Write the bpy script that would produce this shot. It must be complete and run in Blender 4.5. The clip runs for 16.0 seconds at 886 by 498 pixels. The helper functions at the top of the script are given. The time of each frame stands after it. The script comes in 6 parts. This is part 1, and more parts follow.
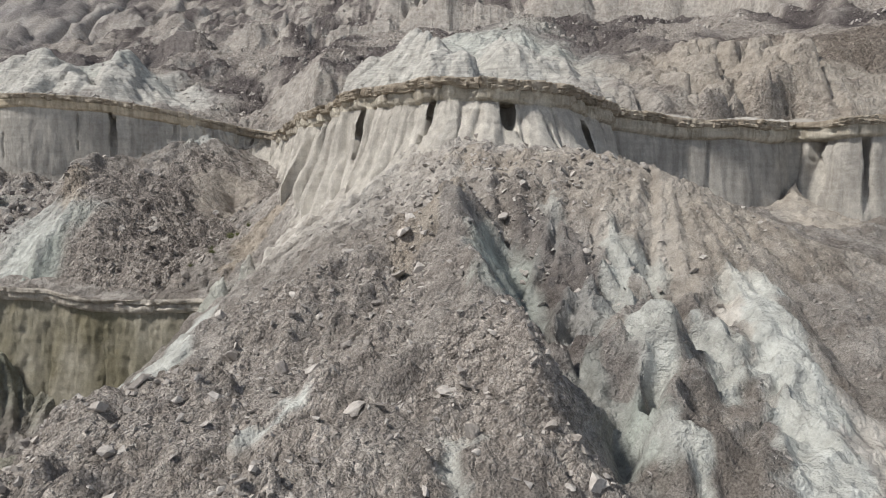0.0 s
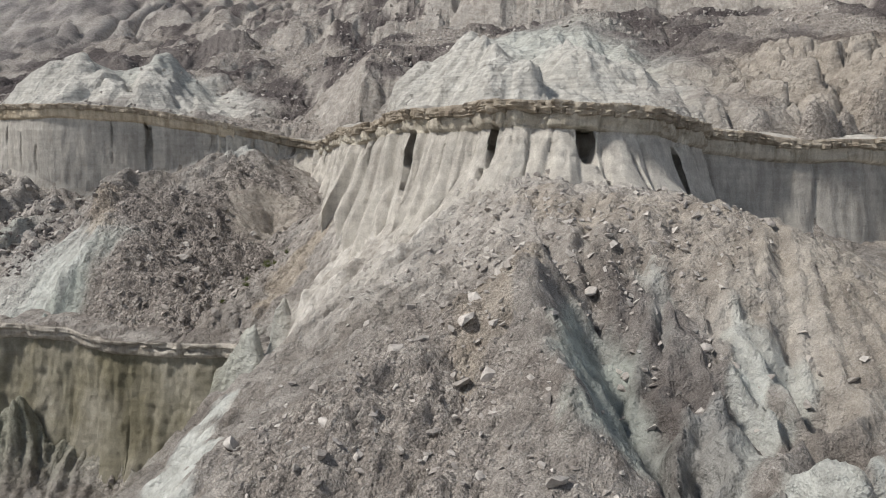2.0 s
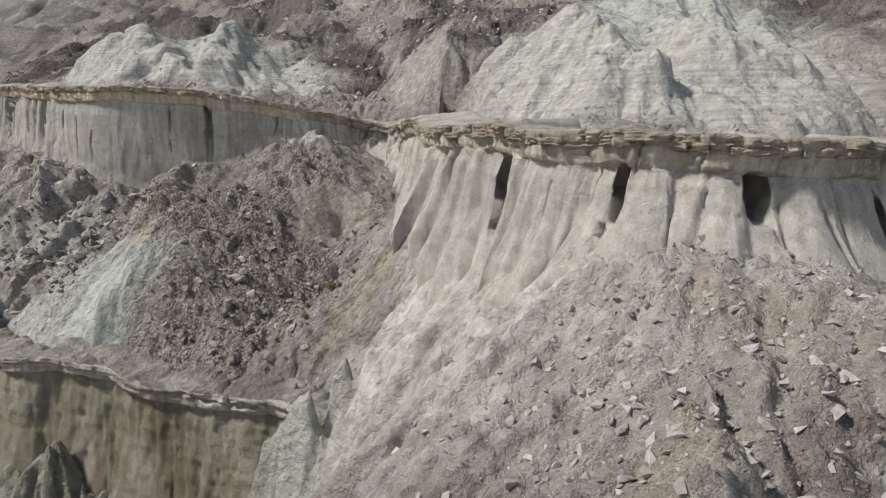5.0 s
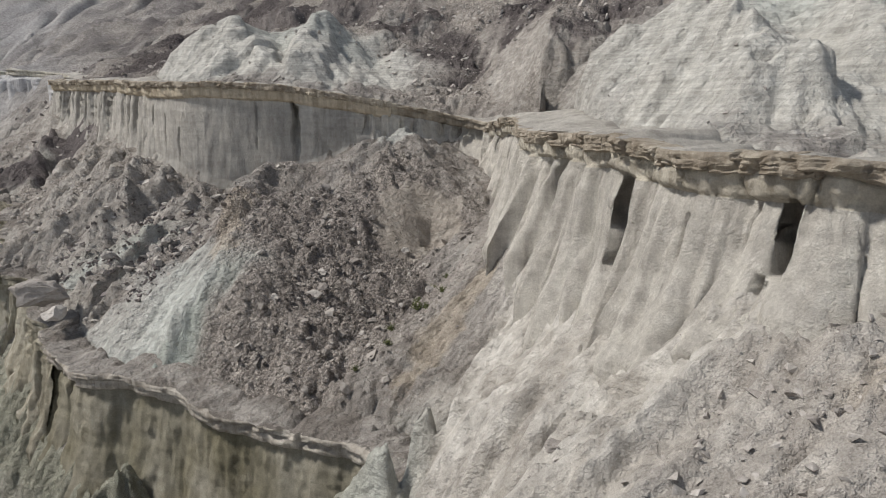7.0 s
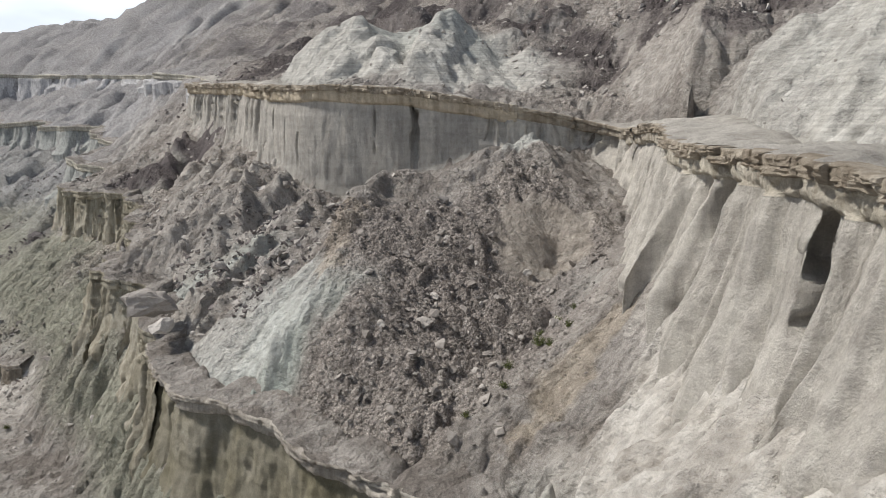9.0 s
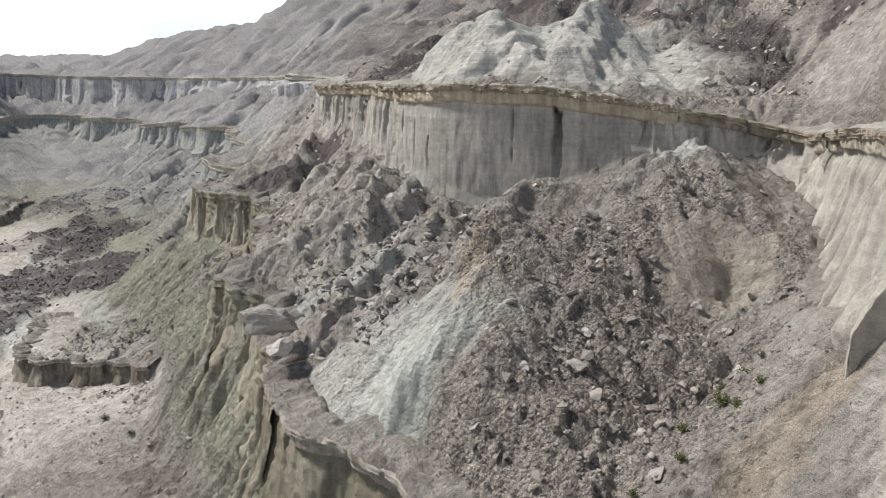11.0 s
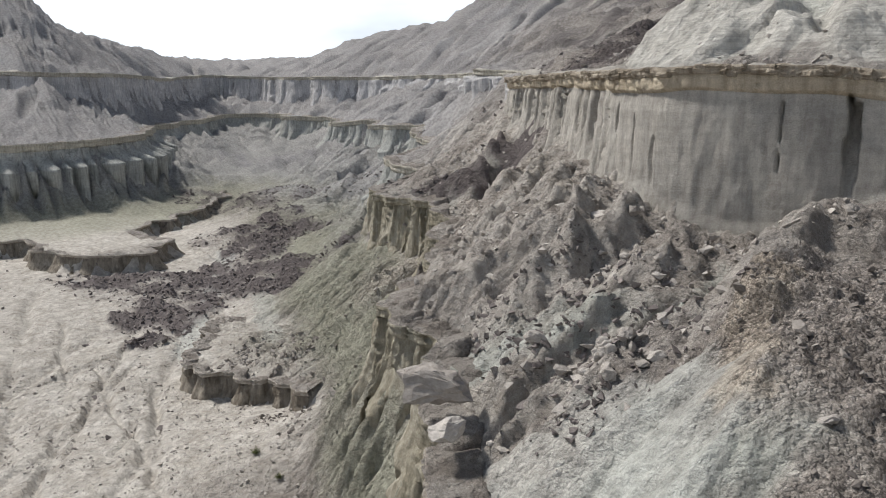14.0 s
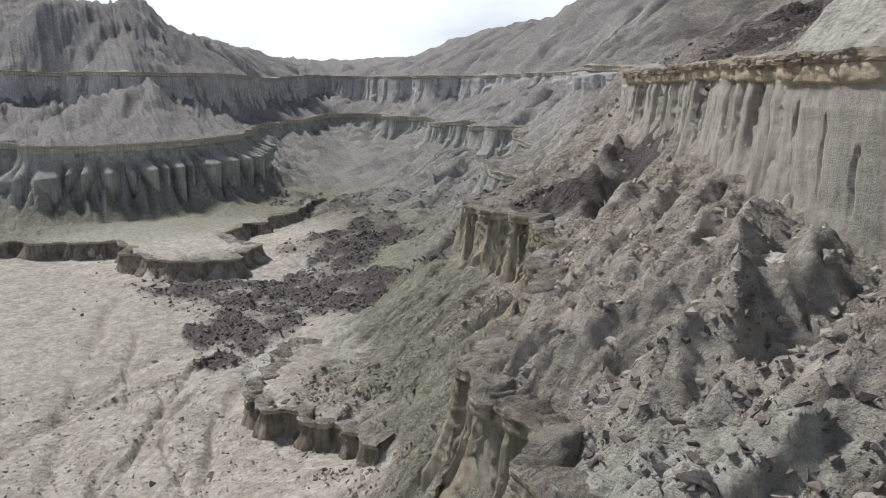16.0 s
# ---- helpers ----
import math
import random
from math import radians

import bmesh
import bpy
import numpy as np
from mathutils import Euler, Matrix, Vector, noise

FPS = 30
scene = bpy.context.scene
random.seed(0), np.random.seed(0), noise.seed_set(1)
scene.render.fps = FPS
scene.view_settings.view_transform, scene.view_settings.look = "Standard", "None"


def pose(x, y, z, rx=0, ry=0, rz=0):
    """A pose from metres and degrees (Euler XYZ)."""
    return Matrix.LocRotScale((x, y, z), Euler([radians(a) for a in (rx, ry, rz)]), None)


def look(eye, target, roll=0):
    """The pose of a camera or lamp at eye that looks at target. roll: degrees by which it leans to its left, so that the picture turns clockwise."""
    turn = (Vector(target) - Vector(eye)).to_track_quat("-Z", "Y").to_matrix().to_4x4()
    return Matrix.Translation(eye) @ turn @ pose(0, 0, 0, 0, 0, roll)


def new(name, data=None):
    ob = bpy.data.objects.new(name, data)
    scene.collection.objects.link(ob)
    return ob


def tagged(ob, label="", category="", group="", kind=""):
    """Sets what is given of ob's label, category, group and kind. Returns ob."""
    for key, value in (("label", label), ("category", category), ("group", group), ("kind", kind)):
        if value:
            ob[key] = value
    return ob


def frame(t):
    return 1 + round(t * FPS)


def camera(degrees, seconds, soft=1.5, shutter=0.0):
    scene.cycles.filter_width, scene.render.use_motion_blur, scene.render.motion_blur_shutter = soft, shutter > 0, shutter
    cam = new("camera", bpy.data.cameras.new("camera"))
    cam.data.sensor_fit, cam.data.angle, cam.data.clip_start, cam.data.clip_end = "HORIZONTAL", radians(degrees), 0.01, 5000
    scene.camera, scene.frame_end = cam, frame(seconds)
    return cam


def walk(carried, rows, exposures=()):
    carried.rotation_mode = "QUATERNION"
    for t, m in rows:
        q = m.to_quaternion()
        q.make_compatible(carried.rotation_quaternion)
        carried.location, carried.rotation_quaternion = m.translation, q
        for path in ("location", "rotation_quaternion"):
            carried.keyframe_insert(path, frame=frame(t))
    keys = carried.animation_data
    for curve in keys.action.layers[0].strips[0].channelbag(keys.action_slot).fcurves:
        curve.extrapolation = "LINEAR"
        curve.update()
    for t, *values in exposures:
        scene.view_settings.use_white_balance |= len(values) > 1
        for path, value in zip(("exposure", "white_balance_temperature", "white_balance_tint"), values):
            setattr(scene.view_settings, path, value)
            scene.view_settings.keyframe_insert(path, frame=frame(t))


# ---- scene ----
cam = camera(63.6, 16.0, soft=1.0)
METRES, EYE, TILT, LEAN, TURN = 60.0, 20.0, -4.25, 0.0, 0.0
ROWS = [
    (0.0, 0.0, 0.0, 0.0, 0.0, 0.0, -0.0),
    (0.5, -0.0038, 0.0274, 0.014, 0.79, -0.02, -0.01),
    (1.0, -0.0071, 0.0542, 0.0287, 1.75, -0.05, -0.09),
    (1.5, -0.0109, 0.0799, 0.0417, 2.81, -0.09, -0.19),
    (2.0, -0.0149, 0.1049, 0.054, 3.68, -0.9, -0.27),
    (2.5, -0.0189, 0.1287, 0.0662, 4.54, -2.17, -0.37),
    (3.0, -0.0231, 0.1534, 0.0788, 5.37, -3.74, -0.45),
    (5.5, -0.0484, 0.2797, 0.1457, 11.63, -5.23, -0.93),
    (6.0, -0.0543, 0.3016, 0.1533, 13.48, -5.27, -1.06),
    (6.5, -0.06, 0.3229, 0.1566, 15.42, -5.95, -1.18),
    (7.0, -0.0659, 0.3434, 0.1593, 17.49, -6.5, -1.35),
    (7.5, -0.0724, 0.3643, 0.163, 19.82, -6.56, -1.53),
    (8.0, -0.0792, 0.3855, 0.1664, 22.49, -6.63, -1.72),
    (8.5, -0.087, 0.4059, 0.1697, 24.98, -6.73, -1.9),
    (11.0, -0.171, 0.4994, 0.1809, 36.99, -7.23, -2.62),
    (11.5, -0.1941, 0.5177, 0.1821, 39.45, -7.36, -2.77),
    (12.0, -0.2189, 0.5374, 0.1832, 41.96, -7.5, -2.9),
    (12.5, -0.2448, 0.5604, 0.1844, 44.07, -7.62, -2.97),
    (13.0, -0.2723, 0.5858, 0.1851, 46.04, -7.72, -3.03),
    (13.5, -0.3028, 0.6139, 0.1855, 49.18, -7.88, -3.2),
    (14.0, -0.3357, 0.6446, 0.1854, 51.55, -8.04, -3.29),
    (14.5, -0.3713, 0.6756, 0.1868, 53.87, -8.24, -3.39),
    (15.0, -0.4086, 0.7052, 0.189, 55.95, -8.36, -3.53),
    (15.5, -0.4495, 0.7356, 0.1918, 57.87, -8.47, -3.6),
    (16.0, -0.4936, 0.7663, 0.1947, 59.77, -8.55, -3.72),
]
walk(cam, [(t, pose(0, 0, EYE, TILT, LEAN, TURN) @ pose(METRES * x, METRES * y, METRES * z, 90 + pitch, roll, yaw)) for t, x, y, z, yaw, pitch, roll in ROWS],
     exposures=[(0.0, -0.25), (7.0, -0.40), (8.7, -0.30), (11.0, -0.13), (13.0, -0.18), (16.0, -0.45)])

# ---- sky and sun ----
world = bpy.data.worlds.new("sky")
scene.world = world
world.use_nodes = True
wn, wl = world.node_tree.nodes, world.node_tree.links
wn.clear()
w_out = wn.new("ShaderNodeOutputWorld")
w_bg = wn.new("ShaderNodeBackground")
w_sky = wn.new("ShaderNodeTexSky")
w_sky.sky_type, w_sky.sun_disc = "NISHITA", False
SUN_ELEV, SUN_AZ = 50.0, -110.0          # degrees; azimuth clockwise from +y
w_sky.sun_elevation, w_sky.sun_rotation = radians(SUN_ELEV), radians(SUN_AZ)
w_gain = wn.new("ShaderNodeVectorMath")
w_gain.operation = "SCALE"
w_gain.inputs["Scale"].default_value = 0.055
w_co = wn.new("ShaderNodeTexCoord")
w_map = wn.new("ShaderNodeMapping")
w_map.inputs["Scale"].default_value = (1.0, 1.0, 3.5)
w_noise = wn.new("ShaderNodeTexNoise")
w_noise.inputs["Scale"].default_value, w_noise.inputs["Detail"].default_value = 2.2, 6.0
w_ramp = wn.new("ShaderNodeValToRGB")
w_ramp.color_ramp.elements[0].position, w_ramp.color_ramp.elements[1].position = 0.30, 0.52
w_ramp.color_ramp.elements[0].color = (0.55, 0.55, 0.55, 1)
w_mix = wn.new("ShaderNodeMix")
w_mix.data_type = "RGBA"
w_mix.inputs["B"].default_value = (1.5, 1.61, 1.76, 1)
w_sep = wn.new("ShaderNodeSeparateXYZ")
w_low = wn.new("ShaderNodeMapRange")
w_low.interpolation_type = "SMOOTHSTEP"
for key, value in (("From Min", 0.10), ("From Max", 0.36), ("To Min", 1.0), ("To Max", 0.08)):
    w_low.inputs[key].default_value = value
w_cover = wn.new("ShaderNodeMath")
w_cover.operation = "MULTIPLY"
wl.new(w_co.outputs["Generated"], w_map.inputs["Vector"])
wl.new(w_map.outputs["Vector"], w_noise.inputs["Vector"])
wl.new(w_noise.outputs["Fac"], w_ramp.inputs["Fac"])
wl.new(w_co.outputs["Generated"], w_sep.inputs["Vector"])
wl.new(w_sep.outputs["Z"], w_low.inputs["Value"])
wl.new(w_ramp.outputs["Color"], w_cover.inputs[0])
wl.new(w_low.outputs["Result"], w_cover.inputs[1])
wl.new(w_cover.outputs["Value"], w_mix.inputs["Factor"])
wl.new(w_sky.outputs["Color"], w_gain.inputs[0])
wl.new(w_gain.outputs["Vector"], w_mix.inputs["A"])
wl.new(w_mix.outputs["Result"], w_bg.inputs["Color"])
wl.new(w_bg.outputs["Background"], w_out.inputs["Surface"])
w_bg.inputs["Strength"].default_value = 1.0

sun = new("sun", bpy.data.lights.new("sun", "SUN"))
sun.data.energy, sun.data.angle, sun.data.color = 5.0, radians(7), (1.0, 0.958, 0.90)
sun_way = Vector((math.sin(radians(SUN_AZ)) * math.cos(radians(SUN_ELEV)), math.cos(radians(SUN_AZ)) * math.cos(radians(SUN_ELEV)), math.sin(radians(SUN_ELEV))))
sun.matrix_world = look(tuple(sun_way * 300), (0, 0, 0))

# ---- noise in numpy ----
RNG = np.random.default_rng(7)


def hash01(ix, iy, seed):
    h = (ix.astype(np.int64) * 374761393 + iy.astype(np.int64) * 668265263 + seed * 974711) & 0xFFFFFFFF
    h = ((h ^ (h >> 13)) * 1274126177) & 0xFFFFFFFF
    h = ((h ^ (h >> 16)) * 2246822519) & 0xFFFFFFFF
    return ((h ^ (h >> 15)) & 0xFFFFFF) / float(0x1000000)


def perlin(x, y, seed=0):
    x, y = np.broadcast_arrays(np.asarray(x, float), np.asarray(y, float))
    ix, iy = np.floor(x), np.floor(y)
    fx, fy = x - ix, y - iy
    u, v = fx * fx * fx * (fx * (fx * 6 - 15) + 10), fy * fy * fy * (fy * (fy * 6 - 15) + 10)

    def corner(a, b):
        ang = hash01(ix + a, iy + b, seed) * 2 * np.pi
        return np.cos(ang) * (fx - a) + np.sin(ang) * (fy - b)

    top = corner(0, 0) * (1 - u) + corner(1, 0) * u
    low = corner(0, 1) * (1 - u) + corner(1, 1) * u
    return 1.5 * (top * (1 - v) + low * v)


def fbm(x, y, octaves=4, seed=0, gain=0.5):
    out, amp = 0, 1.0
    for o in range(octaves):
        out = out + amp * perlin(x * 2 ** o + 17.3 * o, y * 2 ** o - 9.1 * o, seed + o)
        amp *= gain
    return out


def ridged(x, y, octaves=4, seed=0, gain=0.5):
    """0 in the troughs, 1 on the crests."""
    out, amp, total = 0, 1.0, 0
    for o in range(octaves):
        out = out + amp * (1 - np.abs(perlin(x * 2 ** o + 5.7 * o, y * 2 ** o + 3.3 * o, seed + o)))
        total += amp
        amp *= gain
    return out / total


def smooth(a, b, x):
    t = np.clip((x - a) / (b - a), 0, 1)
    return t * t * (3 - 2 * t)


def blob(x, y, cx, cy, rx, ry, turn=0.0, soft=0.35):
    """1 inside an oval patch of the plan, 0 outside, with a ragged rim."""
    c, s_ = math.cos(radians(turn)), math.sin(radians(turn))
    u, v = ((x - cx) * c + (y - cy) * s_) / rx, ((y - cy) * c - (x - cx) * s_) / ry
    r = np.sqrt(u * u + v * v)
    return 1 - smooth(1 - soft, 1 + soft, r)


# ---- lines of the relief ----
def chaikin(p, times=2):
    p = np.asarray(p, float)
    for _ in range(times):
        q, r = p[:-1] * 0.75 + p[1:] * 0.25, p[:-1] * 0.25 + p[1:] * 0.75
        mid = np.empty((2 * len(q), p.shape[1]))
        mid[0::2], mid[1::2] = q, r
        p = np.vstack([p[:1], mid, p[-1:]])
    return p


def along(p, step):
    """Points at even steps along a polyline, and the run to each."""
    p = np.asarray(p, float)
    run = np.concatenate([[0], np.cumsum(np.hypot(*np.diff(p[:, :2], axis=0).T))])
    n = max(2, int(run[-1] / step) + 1)
    at = np.linspace(0, run[-1], n)
    return np.stack([np.interp(at, run, p[:, k]) for k in range(p.shape[1])], 1), at


def side(p):
    """Unit vectors to the left of a polyline: out over the valley."""
    d = np.gradient(p[:, :2], axis=0)
    d /= np.hypot(d[:, 0], d[:, 1])[:, None] + 1e-9
    return np.stack([-d[:, 1], d[:, 0]], 1)


# edge of the upper cap rock, from east to west round the valley: x, y, top, foot of the wall
UPPER_EAST = [
    (60, 57, 25.8, 19), (44, 56, 25.6, 18.5), (32, 52.3, 25.8, 18.3), (30, 52.6, 25.8, 18.5), (28.4, 54.4, 25.6, 18.6), (27.3, 56.5, 25.7, 19), (25.4, 54.8, 25.6, 19), (22, 53.2, 25.6, 19.2), (18.9, 52.9, 25.5, 19.8),
    (13.8, 51.8, 26, 20.5), (11.2, 50.2, 26.2, 20.8), (9.6, 48.6, 26.2, 21.2)]
PROMONTORY = [
    (11.8, 49.8, 26.2, 20.8), (10, 47.2, 26.3, 21.4), (7.6, 43.4, 26.6, 22.4), (3.9, 41.7, 26.7, 22.9), (1, 42.2, 26.9, 23), (-1.4, 43.3, 27, 22.4), (-4.2, 46.8, 26.9, 21.2), (-6.2, 50, 27.3, 20.0), (-7.5, 53.4, 27.3, 20.4), (-8.1, 55.2, 27.2, 21.4), (-9.6, 58.2, 27.2, 22.2),
    (-11.2, 61.4, 27.2, 22.2), (-12.3, 63.4, 27.3, 21.6), (-13, 66.6, 27.6, 20.4), (-14, 70.6, 27.9, 20.6), (-15.5, 76.5, 28, 21), (-19.5, 84.5, 27.4, 23.5)]
UPPER_BAY = [(-18.4, 82, 27.5, 23), (-19.8, 85.2, 27.4, 23.5), (-24, 86.8, 28.2, 25.6), (-28, 84, 29.1, 26.2), (-31.5, 82, 29.6, 26)]
UPPER_WEST = [
    (-28.6, 83.4, 29.3, 26), (-30.6, 82.2, 29.6, 25.6), (-36.2, 80.4, 30.6, 23.0), (-41, 79, 31, 20.8), (-46.2, 77.6, 31, 22.2), (-50, 79, 31.1, 23.4), (-53.6, 81, 31.2, 24)]
UPPER_END = [
    (-51.6, 79.9, 31.15, 23.8), (-55.5, 82.4, 31.3, 24.2), (-64.4, 89.8, 32, 25.2), (-80, 100.5, 32.6, 26.4), (-93, 108.3, 33, 27.6), (-97, 112.5, 33.4, 28.5), (-101, 121, 34.3, 33.4)]
UPPER_MID = [
    (-99, 117, 34, 31), (-104, 124, 34.8, 34), (-118, 133, 36, 35), (-136, 142, 37.6, 34.5), (-148, 151, 38.6, 34), (-157, 163, 39, 36.2), (-172, 168, 39, 34.5), (-183, 174, 39.4, 34.5), (-192, 186, 40.5, 37), (-212, 189, 41, 36), (-237, 199, 42.4, 36), (-270, 205, 43, 36)]
UPPER_FAR = [
    (-262, 204, 43, 36), (-285, 200, 43.6, 34), (-300, 192, 44.2, 34), (-312, 196, 44.6, 33), (-324, 189, 44.8, 34), (-350, 196, 46, 33), (-390, 189, 48, 36), (-384, 174, 48, 36), (-352, 152, 45, 34), (-336, 140, 43, 34),
    (-305, 122, 42.5, 32), (-287, 108, 42, 32), (-270, 92, 41, 32), (-262, 79, 40.5, 33.5), (-276, 68, 41, 30), (-292, 57, 41, 30), (-283, 44, 41, 33), (-300, 10, 42, 33), (-300, -60, 42, 33)]
# edge of the lower cap rock
LOWER_NEAR = [
    (-13.5, 47, 12.2, 11.5), (-16.2, 49.6, 12.9, 9), (-18.4, 50.5, 12.7, 6.5), (-23.8, 51.1, 12.5, 5.2), (-29.3, 52.5, 13.1, 5.5), (-34.2, 53.2, 13.4, 7.2), (-38, 53.6, 12.9, 7.6), (-41, 55.6, 13.4, 8.4), (-43.4, 57.2, 13.8, 9)]
LOWER_SPUR = [
    (-40.4, 55.2, 13.3, 8.4), (-44.6, 57.8, 14.0, 9), (-48.5, 61, 14.6, 10.5), (-53, 63.6, 15.4, 11.5), (-58.8, 64.9, 15.6, 10.2), (-63.2, 67.8, 14.8, 10.2), (-66.5, 73, 15.2, 12.6), (-72, 80, 17.4, 13.4), (-79, 85.5, 18.4, 13.2), (-85, 87, 18.8, 12.8), (-94.8, 88.3, 18.3, 12), (-100, 89.4, 18.3, 11.8), (-102, 95, 19, 14.5), (-104.5, 99.5, 19.5, 16)]
LOWER_MID = [
    (-103.5, 97.6, 19.3, 15.4), (-107, 104, 20, 17), (-120, 106, 20.6, 15.5), (-129, 114, 21.2, 15), (-132, 126, 22.5, 19.5), (-146, 131, 24, 18), (-158, 139, 24.9, 18.5),
    (-166, 152, 25.4, 22), (-184, 151, 25.4, 19.5), (-200, 152, 25.2, 17.5), (-207, 164, 26, 22), (-216, 161, 26.6, 19.5), (-230, 157, 25.2, 18), (-246, 172, 26.5, 23), (-280, 182, 27.4, 21)]
LOWER_FAR = [
    (-272, 180, 27.2, 21), (-284, 178, 27.5, 19), (-295, 174, 27.7, 18), (-310, 186, 28.2, 21), (-340, 178, 28.9, 22), (-340, 162, 28, 22), (-319, 150, 26.5, 18), (-290, 124, 25, 20), (-256, 108, 24, 19), (-218, 93.4, 22.8, 18), (-213, 80, 22, 17.2),
    (-210, 66, 21.4, 16.4), (-209, 53, 21.1, 16.2), (-216, 46, 21.2, 15), (-238, 44, 21.5, 11), (-240, 20, 22, 14), (-235, -60, 22, 14)]
# low banks on the valley floor
TERRACE_BANK = [
    (-215, 116, 7.4, 6.6), (-196, 106.6, 6.6, 4.6), (-186, 94, 5.6, 3.0), (-181, 90, 5.3, 2.6), (-184, 84, 4.9, 2), (-170, 79.6, 4.7, 1.6), (-163, 82.5, 4.6, 1.6), (-155, 80, 4.5, 1.4), (-148.4, 76.5, 4.4, 1.2), (-149.6, 69.5, 4.4, 1.2), (-154, 64.4, 4.4, 1.0),
    (-166, 60, 4.4, 1), (-171, 62.5, 4.4, 1.2), (-178, 57, 4.3, 1), (-181, 51, 4.3, 1), (-190, 41, 4.2, 1.2), (-196, 20, 4.2, 1.5)]
SHELF_BANK = [
    (-76, 68, 3.4, 1.6), (-80.5, 67.6, 3, 0.7), (-84.5, 65.6, 2.6, 0), (-88, 64.6, 2.5, -0.2), (-91, 62.2, 2.5, -0.5), (-94, 62.3, 2.6, -0.6), (-98, 65.4, 2.6, -0.2), (-103.6, 68.8, 3.2, 0.2), (-106, 71, 3.2, 0.6), (-104, 74, 3.0, 1.6)]



def scalloped(row, amount, reach, seed):
    """Bays and noses along a far edge."""
    p, run = along(chaikin(row, 1), reach / 4)
    p[:, :2] += side(p) * (amount * fbm(run / reach, run * 0, 2, seed) * smooth(0, reach, run) * smooth(0, reach, run[-1] - run))[:, None]
    return p


UPPERS = (UPPER_EAST, PROMONTORY, UPPER_BAY, UPPER_WEST, UPPER_END, UPPER_MID, UPPER_FAR)
LOWERS = (LOWER_NEAR, LOWER_SPUR, LOWER_MID, LOWER_FAR)
UPPER_MID, UPPER_FAR = scalloped(UPPER_MID, 4.5, 16, 830), scalloped(UPPER_FAR, 6, 22, 831)
LOWER_MID, LOWER_FAR = scalloped(LOWER_MID, 3.0, 12, 832), scalloped(LOWER_FAR, 4.5, 17, 833)
TERRACE_BANK, SHELF_BANK = scalloped(TERRACE_BANK, 4.0, 7, 834), scalloped(SHELF_BANK, 1.5, 2.6, 839)
LOWER_NEAR, LOWER_SPUR = scalloped(LOWER_NEAR, 0.7, 3.2, 835), scalloped(LOWER_SPUR, 1.8, 4.0, 840)
UPPER_EAST, PROMONTORY = scalloped(UPPER_EAST, 0.4, 3.0, 836), scalloped(PROMONTORY, 0.35, 2.4, 837)
UPPER_WEST, UPPER_END = scalloped(UPPER_WEST, 0.3, 3.4, 838), scalloped(UPPER_END, 0.5, 3.0, 841)



def coned(row, size, seed):
    """Lets scree cones climb a far wall here and there."""
    run = np.concatenate([[0], np.cumsum(np.hypot(*np.diff(row[:, :2], axis=0).T))])
    row[:, 3] += 0.8 * (row[:, 2] - row[:, 3]) * np.clip(0.35 + 1.1 * perlin(run / size, run * 0, seed), 0, 1)


coned(UPPER_MID, 9.0, 842)

# crests, gullies, toes and benches: x, y, z along each
RELIEF = []


def relief(*points):
    """A crest, gully, toe or bench that the ground passes through."""
    RELIEF.append(points)


# the nose below the promontory and its side ridges
relief((2, 41, 23.3), (0, 39.6, 22.7), (0.2, 36.5, 21.2), (0.6, 32.4, 20.4), (0.5, 29.2, 19.5), (0.9, 25.5, 17.6), (1.2, 23, 16.2), (1.5, 20.8, 15.3), (1.5, 18.7, 17.0), (2.4, 15.6, 15.0), (1.8, 11, 12.5), (1, 2, 8))
relief((4.6, 39.4, 22.6), (8.6, 34.6, 22.1), (10.6, 32.1, 20.9), (14.3, 31.6, 18.9), (17.5, 30, 17.4), (22, 26, 15.4), (27, 20, 12))
relief((10.5, 46.3, 21), (14, 40, 19), (19, 40, 17.4), (24, 46, 17.8))
relief((23.4, 48.5, 17.8), (28, 49, 18), (36, 45, 15.5), (50, 40, 12))
relief((2.6, 30.5, 18.4), (3.0, 27.5, 16.5), (3.2, 25.2, 15.8), (3.8, 22, 14.6), (4.3, 19, 13.6), (4.9, 15, 12.7), (6, 9, 10))
relief((5.6, 32.6, 20.1), (6.1, 29.4, 18.0), (5.9, 27.4, 16.5), (5.1, 25.5, 15.9), (5.6, 23.4, 15.0), (6.8, 21.9, 15.6), (5.6, 16.2, 13.8))
relief((7.2, 29.2, 18.0), (7.7, 27.6, 17.0), (8.6, 24, 15.5), (8, 19, 13.6))
relief((10.7, 28.4, 17.8), (11.6, 26.3, 16.6), (11.7, 24, 15.9), (10.6, 20, 14.7), (9.2, 16.6, 13.6), (8.6, 12, 12))
relief((12.8, 24, 15.2), (12.6, 20, 13.7), (11.5, 14, 12))
relief((-0.3, 40.3, 22.6), (-3.2, 40.4, 21), (-5.2, 39.5, 19.5), (-7.9, 37.6, 17.7), (-10.5, 35.5, 15), (-14.5, 33.5, 11.5), (-18, 31, 8))
relief((-1.8, 36, 20), (-3.1, 30.8, 18.3), (-4.2, 26.6, 17.8), (-5.0, 24.6, 16.6), (-5.8, 23.4, 16), (-9.2, 25.2, 15.1), (-12.5, 25, 12.5), (-16, 25, 9))
relief((-2.3, 25.1, 16.8), (-2.4, 21.7, 15.3), (-4.5, 21.8, 14.7), (-6.9, 22.2, 14.7), (-11, 21.5, 13), (-16, 20, 9))
relief((-1.5, 18, 14.9), (-3.5, 17.2, 14.7), (-7.1, 18.9, 15.2), (-9, 17, 14.6), (-8, 12.6, 14.3), (-6, 9, 13), (-4, 2, 10))
